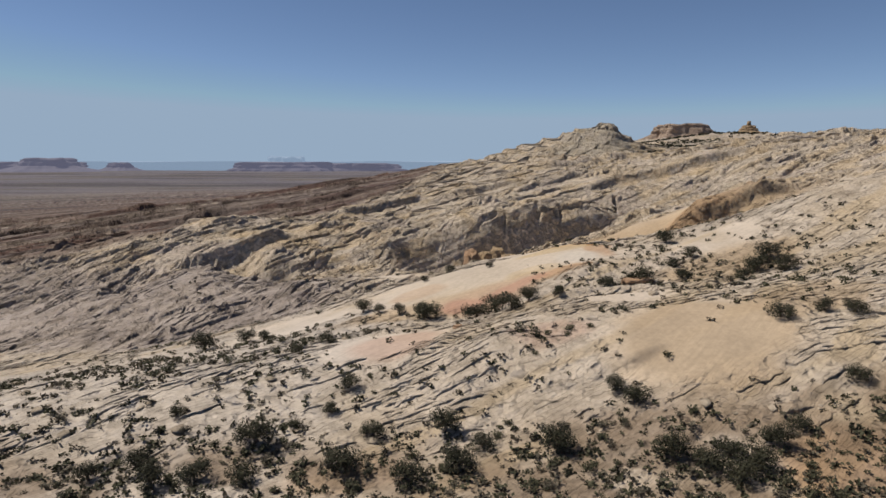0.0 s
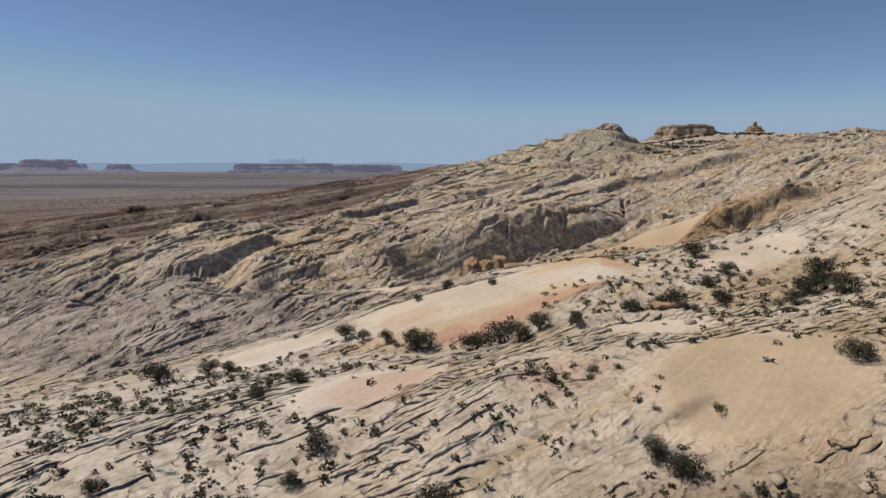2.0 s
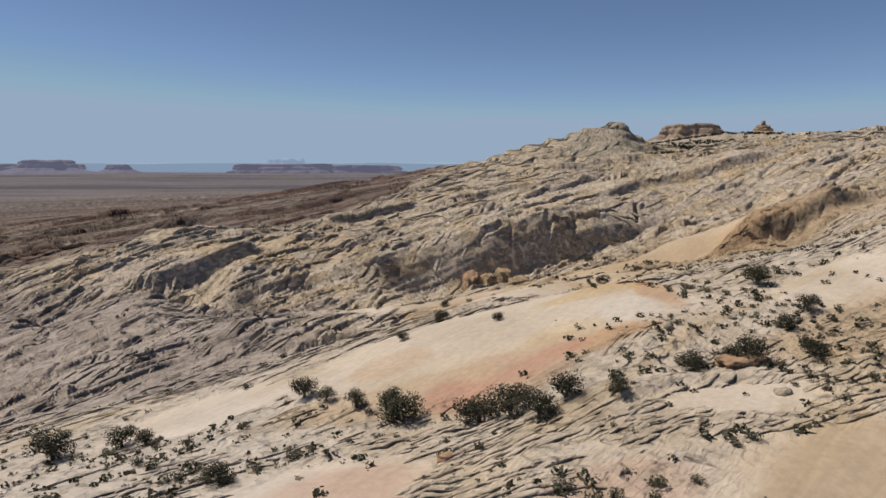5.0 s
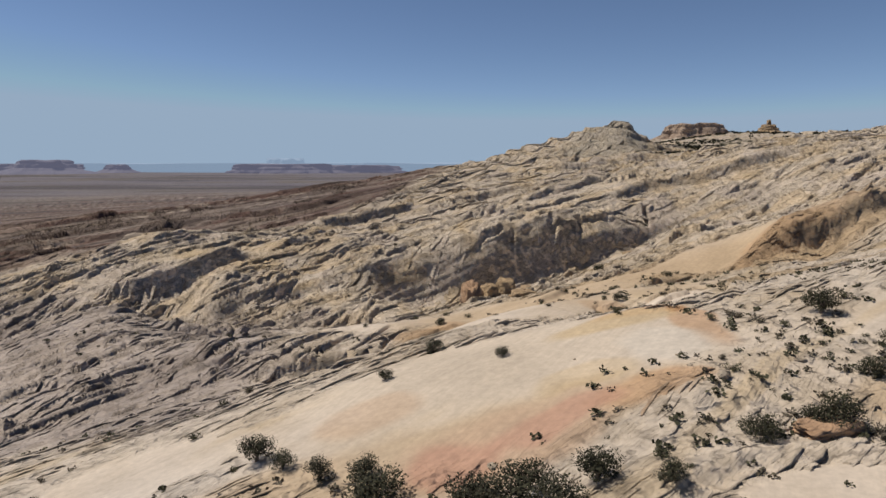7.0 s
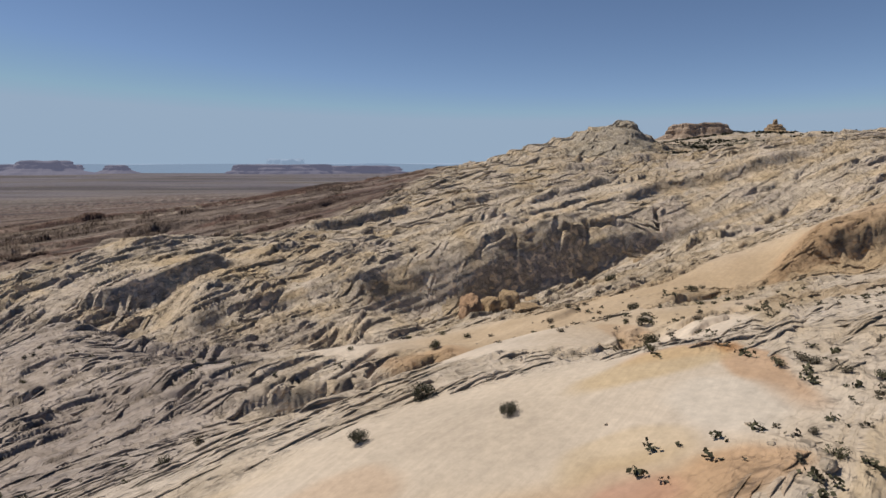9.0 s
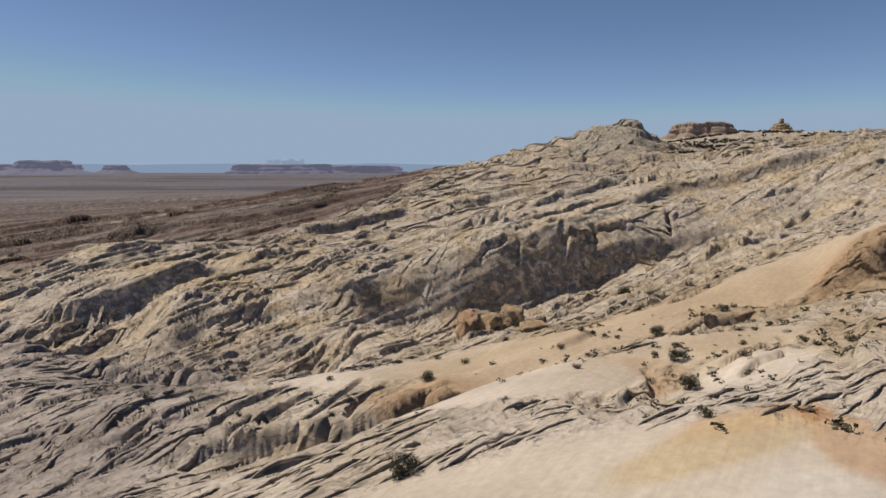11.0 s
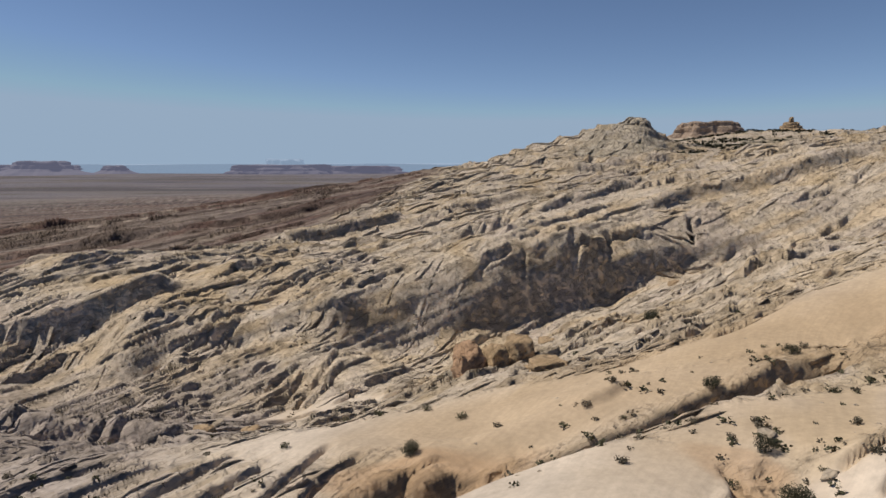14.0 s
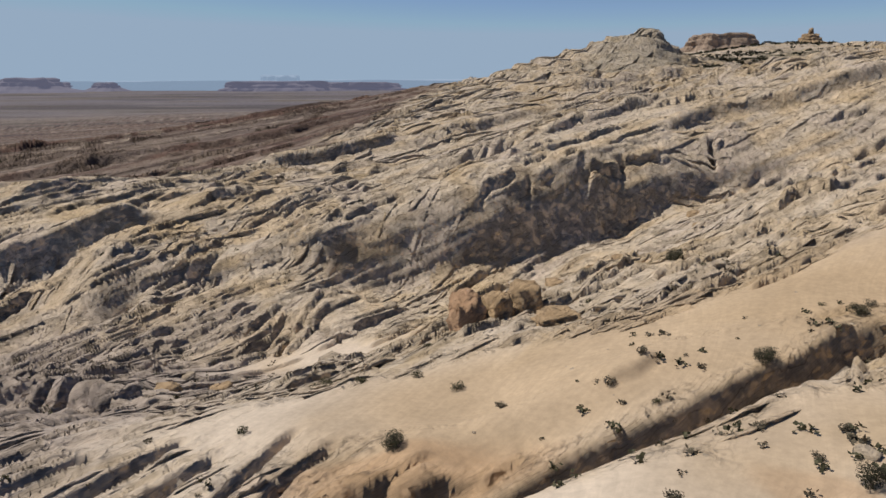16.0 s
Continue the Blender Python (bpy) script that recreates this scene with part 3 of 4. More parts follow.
def rock_material(name, tint=None, amount=1.0):
    """Sandstone: fine bedding lines that follow the tilt of the beds, some darkened for crack shade, grain, flaking,
    lichen specks.
    """
    m, t, b = nodes_of(name, 0.93)
    place = t.nodes.new("ShaderNodeNewGeometry").outputs["Position"]
    laid = t.nodes.new("ShaderNodeCombineXYZ")
    for axis, socket in zip(((0.06, 0.08, 0.0), (-0.05, 0.05, 0.03), (-1.1, 0.72, 1.9)), laid.inputs):
        t.links.new(dotted(t, place, axis), socket)
    laid2 = t.nodes.new("ShaderNodeCombineXYZ")
    for axis, socket in zip(((0.07, 0.05, 0.0), (0.04, -0.05, 0.05), (-1.9, 1.0, 2.0)), laid2.inputs):
        t.links.new(dotted(t, place, axis), socket)
    lines = node(t, "ShaderNodeTexNoise", Scale=1.0, Detail=5.0, Roughness=0.62, Distortion=0.35)
    t.links.new(laid.outputs[0], lines.inputs["Vector"])
    lines2 = node(t, "ShaderNodeTexNoise", Scale=1.3, Detail=5.0, Roughness=0.65, Distortion=0.5)
    t.links.new(laid2.outputs[0], lines2.inputs["Vector"])
    grain = node(t, "ShaderNodeTexNoise", Scale=1.4, Detail=8.0, Roughness=0.68)
    t.links.new(place, grain.inputs["Vector"])
    area = node(t, "ShaderNodeTexNoise", Scale=0.11, Detail=4.0, Roughness=0.55)
    t.links.new(place, area.inputs["Vector"])
    pick = node(t, "ShaderNodeMapRange", **{"From Min": 0.42, "From Max": 0.58})
    t.links.new(area.outputs["Fac"], pick.inputs["Value"])
    both = t.nodes.new("ShaderNodeMix")
    t.links.new(pick.outputs[0], both.inputs[0])
    t.links.new(lines.outputs["Fac"], both.inputs[2])
    t.links.new(lines2.outputs["Fac"], both.inputs[3])
    shade = node(t, "ShaderNodeMapRange", **{"From Min": 0.3, "From Max": 0.7, "To Min": 0.91, "To Max": 1.07})
    t.links.new(both.outputs[0], shade.inputs["Value"])
    speck = node(t, "ShaderNodeMapRange", **{"From Min": 0.3, "From Max": 0.72, "To Min": 0.86, "To Max": 1.11})
    t.links.new(grain.outputs["Fac"], speck.inputs["Value"])
    times = t.nodes.new("ShaderNodeMath")
    times.operation = "MULTIPLY"
    t.links.new(shade.outputs[0], times.inputs[0])
    t.links.new(speck.outputs[0], times.inputs[1])
    broad = node(t, "ShaderNodeMapRange", **{"From Min": 0.3, "From Max": 0.7, "To Min": 0.88, "To Max": 1.08})
    t.links.new(area.outputs["Fac"], broad.inputs["Value"])
    more = t.nodes.new("ShaderNodeMath")
    more.operation = "MULTIPLY"
    t.links.new(times.outputs[0], more.inputs[0])
    t.links.new(broad.outputs[0], more.inputs[1])
    rough_by = None
    if tint is None:
        base = t.nodes.new("ShaderNodeVertexColor")
        base.layer_name = "tint"
        rough_by, base = base.outputs["Alpha"], base.outputs["Color"]
    else:
        base = node(t, "ShaderNodeRGB").outputs[0]
        base.default_value = (*tint, 1)
    flakes = node(t, "ShaderNodeTexVoronoi", Scale=0.9)
    t.links.new(place, flakes.inputs["Vector"])
    deep = t.nodes.new("ShaderNodeMath")
    deep.operation = "MULTIPLY_ADD"
    t.links.new(both.outputs[0], deep.inputs[0])
    deep.inputs[1].default_value = 0.7
    grit = node(t, "ShaderNodeMath")
    grit.operation = "MULTIPLY"
    grit.inputs[1].default_value = 0.5
    t.links.new(grain.outputs["Fac"], grit.inputs[0])
    t.links.new(grit.outputs[0], deep.inputs[2])
    deep2 = t.nodes.new("ShaderNodeMath")
    deep2.operation = "MULTIPLY_ADD"
    t.links.new(flakes.outputs["Distance"], deep2.inputs[0])
    deep2.inputs[1].default_value = 0.15
    t.links.new(deep.outputs[0], deep2.inputs[2])
    height, lamina_shade = deep2.outputs[0], None
    for axis, mottle, seed, tall in (((-0.28, 0.25, 0.45), 1.2, 7.0, 2.0), ((-0.9, 0.78, 1.6), 1.6, 3.0, 1.1), ((-2.0, 1.65, 2.8), 2.0, 9.0, 0.8), ((-3.4, 2.8, 6.2), 3.0, 5.0, 0.3)):
        b0 = dotted(t, place, axis)
        wave = node(t, "ShaderNodeMath")
        wave.operation = "MULTIPLY_ADD"
        t.links.new(area.outputs["Fac"], wave.inputs[0])
        wave.inputs[1].default_value = mottle * 4
        t.links.new(b0, wave.inputs[2])
        wave2 = node(t, "ShaderNodeMath")
        wave2.operation = "MULTIPLY_ADD"
        t.links.new(grain.outputs["Fac"], wave2.inputs[0])
        wave2.inputs[1].default_value = mottle * 0.25
        t.links.new(wave.outputs[0], wave2.inputs[2])
        saw = node(t, "ShaderNodeMath")
        saw.operation = "FRACT"
        t.links.new(wave2.outputs[0], saw.inputs[0])
        where = node(t, "ShaderNodeTexNoise", Scale=0.22 + 0.03 * seed, Detail=2.0)
        t.links.new(place, where.inputs["Vector"])
        much = node(t, "ShaderNodeMapRange", **{"From Min": 0.46, "From Max": 0.62, "To Min": 0.0, "To Max": -tall})
        t.links.new(where.outputs["Fac"], much.inputs["Value"])
        add = node(t, "ShaderNodeMath")
        add.operation = "MULTIPLY_ADD"
        t.links.new(saw.outputs[0], add.inputs[0])
        t.links.new(much.outputs[0], add.inputs[1])
        t.links.new(height, add.inputs[2])
        height = add.outputs[0]
        # dark bed laminae, with crack shade between beds put into the same colour lines
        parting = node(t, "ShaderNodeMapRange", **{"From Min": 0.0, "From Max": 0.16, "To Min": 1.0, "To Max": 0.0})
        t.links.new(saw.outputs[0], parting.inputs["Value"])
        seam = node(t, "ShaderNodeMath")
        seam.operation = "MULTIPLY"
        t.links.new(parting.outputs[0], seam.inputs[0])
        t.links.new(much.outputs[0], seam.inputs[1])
        if lamina_shade is None:
            lamina_shade = seam.outputs[0]
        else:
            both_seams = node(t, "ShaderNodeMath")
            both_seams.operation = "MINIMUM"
            t.links.new(lamina_shade, both_seams.inputs[0])
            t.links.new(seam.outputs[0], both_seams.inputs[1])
            lamina_shade = both_seams.outputs[0]
    lines_darkened = node(t, "ShaderNodeMapRange", **{"From Min": -1.0, "From Max": 0.0, "To Min": 0.62, "To Max": 1.0})
    t.links.new(lamina_shade, lines_darkened.inputs["Value"])
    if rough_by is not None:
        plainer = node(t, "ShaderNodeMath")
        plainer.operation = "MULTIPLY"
        t.links.new(lamina_shade, plainer.inputs[0])
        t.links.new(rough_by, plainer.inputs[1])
        t.links.new(plainer.outputs[0], lines_darkened.inputs["Value"])
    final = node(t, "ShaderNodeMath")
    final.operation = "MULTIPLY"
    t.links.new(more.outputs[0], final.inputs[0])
    t.links.new(lines_darkened.outputs[0], final.inputs[1])
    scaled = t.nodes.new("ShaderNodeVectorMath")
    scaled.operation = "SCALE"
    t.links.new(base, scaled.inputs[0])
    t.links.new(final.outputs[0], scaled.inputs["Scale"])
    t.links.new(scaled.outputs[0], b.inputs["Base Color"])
    bump = node(t, "ShaderNodeBump", Strength=0.9 * amount, Distance=0.6)
    t.links.new(height, bump.inputs["Height"])
    if rough_by is not None:
        much = node(t, "ShaderNodeMapRange", **{"From Min": 0.06, "To Min": 0.0, "To Max": 0.95})
        t.links.new(rough_by, much.inputs["Value"])
        t.links.new(much.outputs[0], bump.inputs["Strength"])
    t.links.new(bump.outputs[0], b.inputs["Normal"])
    return m


def leaf_material(name, dark, light):
    m, t, b = nodes_of(name, 0.75)
    place = t.nodes.new("ShaderNodeNewGeometry")
    one = t.nodes.new("ShaderNodeObjectInfo")
    add = t.nodes.new("ShaderNodeMath")
    add.operation = "MULTIPLY_ADD"
    t.links.new(one.outputs["Random"], add.inputs[0])
    add.inputs[1].default_value = 0.45
    half = t.nodes.new("ShaderNodeMath")
    half.operation = "MULTIPLY"
    t.links.new(place.outputs["Random Per Island"], half.inputs[0])
    half.inputs[1].default_value = 0.55
    t.links.new(half.outputs[0], add.inputs[2])
    mix = t.nodes.new("ShaderNodeMix")
    mix.data_type = "RGBA"
    t.links.new(add.outputs[0], mix.inputs[0])
    mix.inputs[6].default_value, mix.inputs[7].default_value = (*dark, 1), (*light, 1)
    t.links.new(mix.outputs[2], b.inputs["Base Color"])
    return m


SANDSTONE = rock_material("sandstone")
BOULDER_TAN = rock_material("tan_boulder", (0.40, 0.285, 0.175))
BOULDER_ORANGE = rock_material("orange_boulder", (0.42, 0.27, 0.17))
BOULDER_PALE = rock_material("pale_boulder", (0.42, 0.345, 0.265))
BUTTE_ROCK = rock_material("butte_rock", (0.42, 0.315, 0.24))
JUNIPER_GREEN = leaf_material("juniper_foliage", (0.024, 0.024, 0.014), (0.062, 0.058, 0.033))
SHRUB_GREEN = leaf_material("shrub_foliage", (0.042, 0.042, 0.024), (0.115, 0.105, 0.06))
SHRUB_GREY = leaf_material("grey_shrub_foliage", (0.060, 0.050, 0.035), (0.16, 0.135, 0.095))
BARK = leaf_material("juniper_bark", (0.09, 0.07, 0.055), (0.20, 0.165, 0.135))

idx = np.arange(NR * NC).reshape(NR, NC)
quads = np.stack([idx[:-1, :-1], idx[:-1, 1:], idx[1:, 1:], idx[1:, :-1]], -1).reshape(-1, 4)
ground_mesh = sheet("ground", np.stack([gx2, gy2, gz2], 1), quads, np.concatenate([colour, bare[:, None]], 1))
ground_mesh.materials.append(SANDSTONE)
ground = tagged(new("ground", ground_mesh), "pale layered sandstone slickrock with tan, pink and grey stains", "ground", kind="structure")


# ---- broken plates of the beds: thin slabs that stand proud along one undercut edge and run back into the rock ----
def ground_at(x, y):
    """Height of the finished ground between its grid lines."""
    i = np.clip(np.searchsorted(ROWS_Y, y), 1, NR - 1)
    u = x / breadth(y)
    j = np.clip(np.searchsorted(COLS_U, u), 1, NC - 1)
    f = np.clip((y - ROWS_Y[i - 1]) / (ROWS_Y[i] - ROWS_Y[i - 1]), 0, 1)
    g = np.clip((u - COLS_U[j - 1]) / (COLS_U[j] - COLS_U[j - 1]), 0, 1)
    return (GZ[i - 1, j - 1] * (1 - g) + GZ[i - 1, j] * g) * (1 - f) + (GZ[i, j - 1] * (1 - g) + GZ[i, j] * g) * f


def rock_plates(n, seed, y0, y1, long, tall, deep, stations, on_slabs, lean=0.0, near_power=1.0):
    """Corners and colours of n plates, one array each, gathered in fields along the run of the beds."""
    draw = np.random.RandomState(seed)
    m = 6 * n
    y = y0 + (y1 - y0) * draw.rand(m) ** near_power
    x = draw.uniform(-0.72, 0.72, m) * breadth(y)
    field = noise3(x / 15, y / 12, x * 0, 601) + 0.7 * noise3(x / 5, y / 4, x * 0, 603)
    at = np.clip(np.searchsorted(ROWS_Y, y), 0, NR - 1) * NC + np.clip(np.searchsorted(COLS_U, x / breadth(y)), 0, NC - 1)
    kept = np.flatnonzero((draw.rand(m) < np.maximum(on_slabs, bare[at] ** 2 - 0.1) * np.clip(0.25 + 0.9 * field, 0.03, 1)) & (red[at] < 0.4))[:n]
    swing = 14 * noise3(x / 25, y / 25, x * 0, 605)
    found = []
    for q in kept:
        a = radians(min(56.0, max(12.0, 34 + lean - 0.38 * x[q])) + swing[q] + draw.uniform(-6, 6))
        length, h, d = draw.uniform(*long), draw.uniform(*tall), draw.uniform(*deep)
        u = np.linspace(-0.5, 0.5, stations) * length
        bow = draw.uniform(-0.05, 0.05) * length * (1 - (2 * u / length) ** 2) + draw.normal(0, 0.05 * d + 0.03, stations)
        ends = (1 - np.abs(2 * u / length) ** 3) * draw.uniform(0.75, 1.15, stations)
        cu, su = math.cos(a), math.sin(a)
        rows = []
        for v, lift in ((0.10 * d, -0.5), (-0.10 * d - 0.06, 0.8 * h), (0.04 * d, 1.0 * h), (0.45 * d, 0.5 * h), (d, -0.12)):
            w = v * (0.35 + 0.65 * ends) + bow
            px, py = x[q] + u * cu - w * su, y[q] + u * su + w * cu
            rows.append(np.stack([px, py, ground_at(px, py) + (lift * ends if lift > 0 else lift) - 0.05 * (1 - ends)], 1))
        found.append((np.concatenate(rows), at[q]))
    return found


def plate_faces(stations):
    i = np.arange(stations - 1)
    return np.concatenate([np.stack([k * stations + i, k * stations + i + 1, (k + 1) * stations + i + 1, (k + 1) * stations + i], 1) for k in range(4)])


def lay_plates(found, stations, singly):
    """The first ones as objects of their own, the rest as one mesh, all in the colour of the rock beneath."""
    faces, k = plate_faces(stations), 5 * stations
    for co, at in found[:singly]:
        mesh = sheet("rock_plate", co, faces, np.repeat(np.append(colour[at], 1.0)[None], k, 0))
        mesh.materials.append(SANDSTONE)
        new("rock_plate", mesh).parent = ground
    rest = found[singly:]
    if rest:
        rgb = np.repeat(np.stack([np.append(colour[at], 1.0) for _, at in rest]), k, 0)
        mesh = sheet("rock_plates", np.concatenate([co for co, _ in rest]), np.concatenate([faces + k * q for q in range(len(rest))]), rgb)
        mesh.materials.append(SANDSTONE)
        ob = tagged(new("rock_plates", mesh), "thin broken sandstone plates along the beds", kind="stuff")
        ob.parent = ground


# ---- things: helpers ----
def part(name, mesh, material, parent, label=""):
    ob = new(name, mesh)
    ob.parent = parent
    if not mesh.materials:
        mesh.materials.append(material)
    return tagged(ob, label)


def leaf_cloud(rng, centres, radii, count, size, flat=0.8):
    """Small leaf sprays, four corners each, spread over and in rounded clumps."""
    co = []
    for c, r in zip(centres, radii):
        for _ in range(count):
            d = Vector((rng.gauss(0, 1), rng.gauss(0, 1), rng.gauss(0, 1))).normalized()
            p = Vector(c) + Vector((d.x * r, d.y * r, d.z * r * flat)) * (0.45 + 0.62 * rng.random() ** 0.6)
            a = Vector((rng.gauss(0, 1), rng.gauss(0, 1), rng.gauss(0, 1))).normalized()
            b = a.cross(d + Vector((0.01, 0.02, 0.9))).normalized()
            s = size * rng.uniform(0.6, 1.35)
            co += [p - a * s, p - b * s * 0.55, p + a * s, p + b * s * 0.5]
    n = len(co) // 4
    return np.array([tuple(v) for v in co]), np.arange(4 * n).reshape(n, 4)


def limb(bm, points, r0, r1, sides=5):
    """A tapered, bent branch."""
    rings = []
    for i, p in enumerate(points):
        q = points[min(i + 1, len(points) - 1)] - points[max(i - 1, 0)]
        u = q.normalized().orthogonal().normalized()
        v = q.normalized().cross(u)
        r = r0 + (r1 - r0) * i / (len(points) - 1)
        rings.append([bm.verts.new(p + (u * math.cos(2 * math.pi * k / sides) + v * math.sin(2 * math.pi * k / sides)) * r) for k in range(sides)])
    for a, b in zip(rings, rings[1:]):
        for k in range(sides):
            bm.faces.new((a[k], a[(k + 1) % sides], b[(k + 1) % sides], b[k]))
    bm.faces.new(rings[-1])


def juniper(seed, width, height):
    """A squat desert juniper: forked twisted trunk, limbs, clumped dark crown open at the foot."""
    rng = random.Random(seed)
    tree = new("juniper_tree")
    wood = bmesh.new()
    fork = Vector((rng.uniform(-0.2, 0.2), rng.uniform(-0.2, 0.2), 0.28 * height))
    limb(wood, [Vector((0, 0, -0.35)), Vector((0.1, 0.05, 0.12 * height)), fork], 0.22, 0.14, 6)
    centres, radii = [], []
    for k in range(13):
        a = 2 * math.pi * k / 13 * 2.4 + rng.uniform(-0.5, 0.5)
        out = width * 0.5 * rng.uniform(0.2, 0.78)
        top = Vector((math.cos(a) * out, math.sin(a) * out, height * rng.uniform(0.3, 0.82) * (1.15 - 0.45 * out / (0.5 * width))))
        if k < 7:
            mid = fork.lerp(top, 0.5) + Vector((rng.uniform(-0.2, 0.2), rng.uniform(-0.2, 0.2), rng.uniform(-0.15, 0.2)))
            limb(wood, [fork, mid, top], 0.10, 0.03, 4)
        centres.append(top)
        radii.append(width * rng.uniform(0.18, 0.28))
    for k in range(3):
        a = rng.uniform(0, 6.3)
        tip = Vector((math.cos(a) * width * 0.52, math.sin(a) * width * 0.52, height * rng.uniform(0.35, 0.9)))
        limb(wood, [fork, fork.lerp(tip, 0.55) + Vector((0, 0, 0.2)), tip], 0.07, 0.015, 4)
    mesh = bpy.data.meshes.new("trunk")
    wood.to_mesh(mesh)
    wood.free()
    part("trunk", mesh, BARK, tree, "twisted grey-brown trunk and bare limbs")
    part("crown", sheet("crown", *leaf_cloud(rng, centres, radii, 160, 0.09)), JUNIPER_GREEN, tree)
    return tree


def shrub(seed, width, height, material, name):
    """A low desert shrub: a mound of fine twiggy foliage on a few stems."""
    rng = random.Random(seed)
    bush = new(name)
    wood = bmesh.new()
    centres, radii = [], []
    for k in range(5):
        a = 2 * math.pi * k / 5 + rng.uniform(-0.6, 0.6)
        o = width * rng.uniform(0.08, 0.3)
        top = Vector((math.cos(a) * o, math.sin(a) * o, height * rng.uniform(0.3, 0.62)))
        limb(wood, [Vector((0, 0, -0.12)), top * 0.5 + Vector((0, 0, 0.05)), top * 1.25], 0.03, 0.008, 3)
        centres.append(top)
        radii.append(width * rng.uniform(0.2, 0.3))
    mesh = bpy.data.meshes.new("stem")
    wood.to_mesh(mesh)
    wood.free()
    part("stem", mesh, BARK, bush)
    part("foliage", sheet("foliage", *leaf_cloud(rng, centres, radii, 38, 0.065 * width, 0.75)), material, bush)
    return bush


# ---- junipers and large shrubs, where they stand: x, y, crown's width ----
BASIN_TREES = [(0.1, 62.8, 3.4), (11.3, 58, 4.2), (-7.2, 62.1, 2.6), (-18.8, 60.6, 4.0), (-9.6, 56.3, 4.2), (1.4, 55.9, 3.6), (4, 59.8, 2.8), (-3.1, 54.3, 3.2), (-15.7, 63.4, 1.8), (-12.3, 65.8, 1.8),
               (-10.7, 69.8, 2.6), (-28.2, 63.8, 1.8), (21, 54.5, 3.6), (23.5, 53, 3.8), (26, 54, 3.0), (28, 52.4, 3.4), (31, 55.2, 3.2), (25.6, 51, 3.2), (34.2, 57.7, 2.4), (-28.4, 56, 3.0),
               (-32.7, 54.6, 2.4), (-22.9, 54.8, 3.4), (-18.4, 54.6, 3.0), (-26.2, 53.4, 3.0), (20.3, 63.7, 3.2)]
SHELF_TREES = [(18.9, 66.3, 2.6), (-2.3, 95, 4.6), (-3.5, 98.5, 2.6), (5.2, 94, 4.4), (8, 92.2, 4.4), (9.8, 88.5, 3.6), (12.6, 91.6, 3.2), (-13.5, 104, 3.2), (-10.5, 101.5, 2.2), (-7, 99, 2.4),
               (-39.1, 100.2, 4.4), (-32.5, 101.9, 3.4), (-29, 100, 2.4), (-18.8, 79.3, 2.2), (-16, 84.6, 2.8), (16.5, 88.7, 2.0), (24.8, 94.6, 3.0), (30.5, 95, 3.6), (28.8, 95.6, 2.6), (36.9, 95.8, 3.0),
               (38, 102.8, 2.2), (40.8, 115, 3.6), (42.2, 106.2, 2.6), (52.3, 100.7, 4.2), (49, 97, 4.0), (51, 93, 3.6), (45, 92.9, 2.6), (40.6, 74.4, 3.2), (49.2, 73.6, 3.0), (46.4, 75, 2.4),
               (43, 63.2, 2.6), (1.5, 126, 2.4), (-3.5, 116.2, 1.8), (8.6, 115.1, 1.6), (29.4, 144.2, 2.4), (30, 150.2, 1.8), (44.5, 220.6, 3.4), (35.9, 173.5, 2.2), (2.1, 167, 2.2), (48.5, 180.6, 2.0)]
kinds = [juniper(101, 3.2, 2.5), juniper(102, 3.2, 2.2), juniper(103, 3.2, 2.8), juniper(104, 3.2, 2.0)]
LABELS = ["squat dark green juniper growing among brush in the basin", "dark green juniper with bare limbs on pale slickrock"]
rng = random.Random(5)


def stand(kind, x, y, size, sink=0.06, turn=None):
    m = pose(x, y, ground_height(x, y) - sink, rng.uniform(-4, 4), rng.uniform(-4, 4), rng.uniform(0, 360) if turn is None else turn)
    ob = copy_thing(kind, m)
    ob.scale = (size, size, size * rng.uniform(0.88, 1.12))
    return ob


for trees, label in ((BASIN_TREES, LABELS[0]), (SHELF_TREES, LABELS[1])):
    for x, y, w in trees:
        tagged(stand(rng.choice(kinds), x, y, w / 3.2, 0.1), label, "tree", "junipers on the slickrock")
for k in kinds:
    for o in (*k.children, k):
        bpy.data.objects.remove(o)

# ---- shrubs: thick in the basin and in cracks of the rough fields, thin on the bare slabs ----
FIELDS = [(-30, 58, 34, 8, 0, 1.0), (10, 55, 40, 8, 0, 1.0), (-33, 84, 30, 18, -8, 0.9), (40, 100, 24, 19, 15, 1.4), (15, 78, 14, 10, 15, 0.45), (36, 150, 15, 9, 20, 1.3), (-30, 163, 18, 6, 8, 0.7),
          (30, 118, 10, 6, 20, 0.6), (32, 136, 16, 8, 10, 0.25), (30, 178, 26, 6, 18, 0.8), (30, 164, 30, 9, 18, 0.9), (40, 212, 22, 8, 15, 0.45), (-15, 205, 30, 14, 10, 0.5), (-55, 225, 30, 10, 5, 1.0),
          (-40, 262, 40, 12, 8, 0.6), (-50, 118, 22, 10, 20, 0.4), (60, 135, 20, 14, 15, 0.4), (-58, 186, 22, 16, 15, 0.2)]


def thick(x, y):
    d = np.zeros(len(x))
    for cx, cy, rx, ry, turn, f in FIELDS:
        d = np.maximum(d, f * oval(x, y, cx, cy, rx, ry, turn, 0.5))
    i = np.clip(np.searchsorted(ROWS_Y, y), 0, NR - 1)
    j = np.clip(np.searchsorted(COLS_U, x / breadth(y)), 0, NC - 1)
    clump = noise3(x / 5, y / 5, x * 0, 301) + 0.6 * noise3(x / 1.9, y / 1.9, x * 0, 303)
    return d * np.maximum(bare[i * NC + j], np.where(y > 140, 0.4, 0.12)) * (0.25 + np.maximum(0.0, 0.6 + 1.1 * clump))


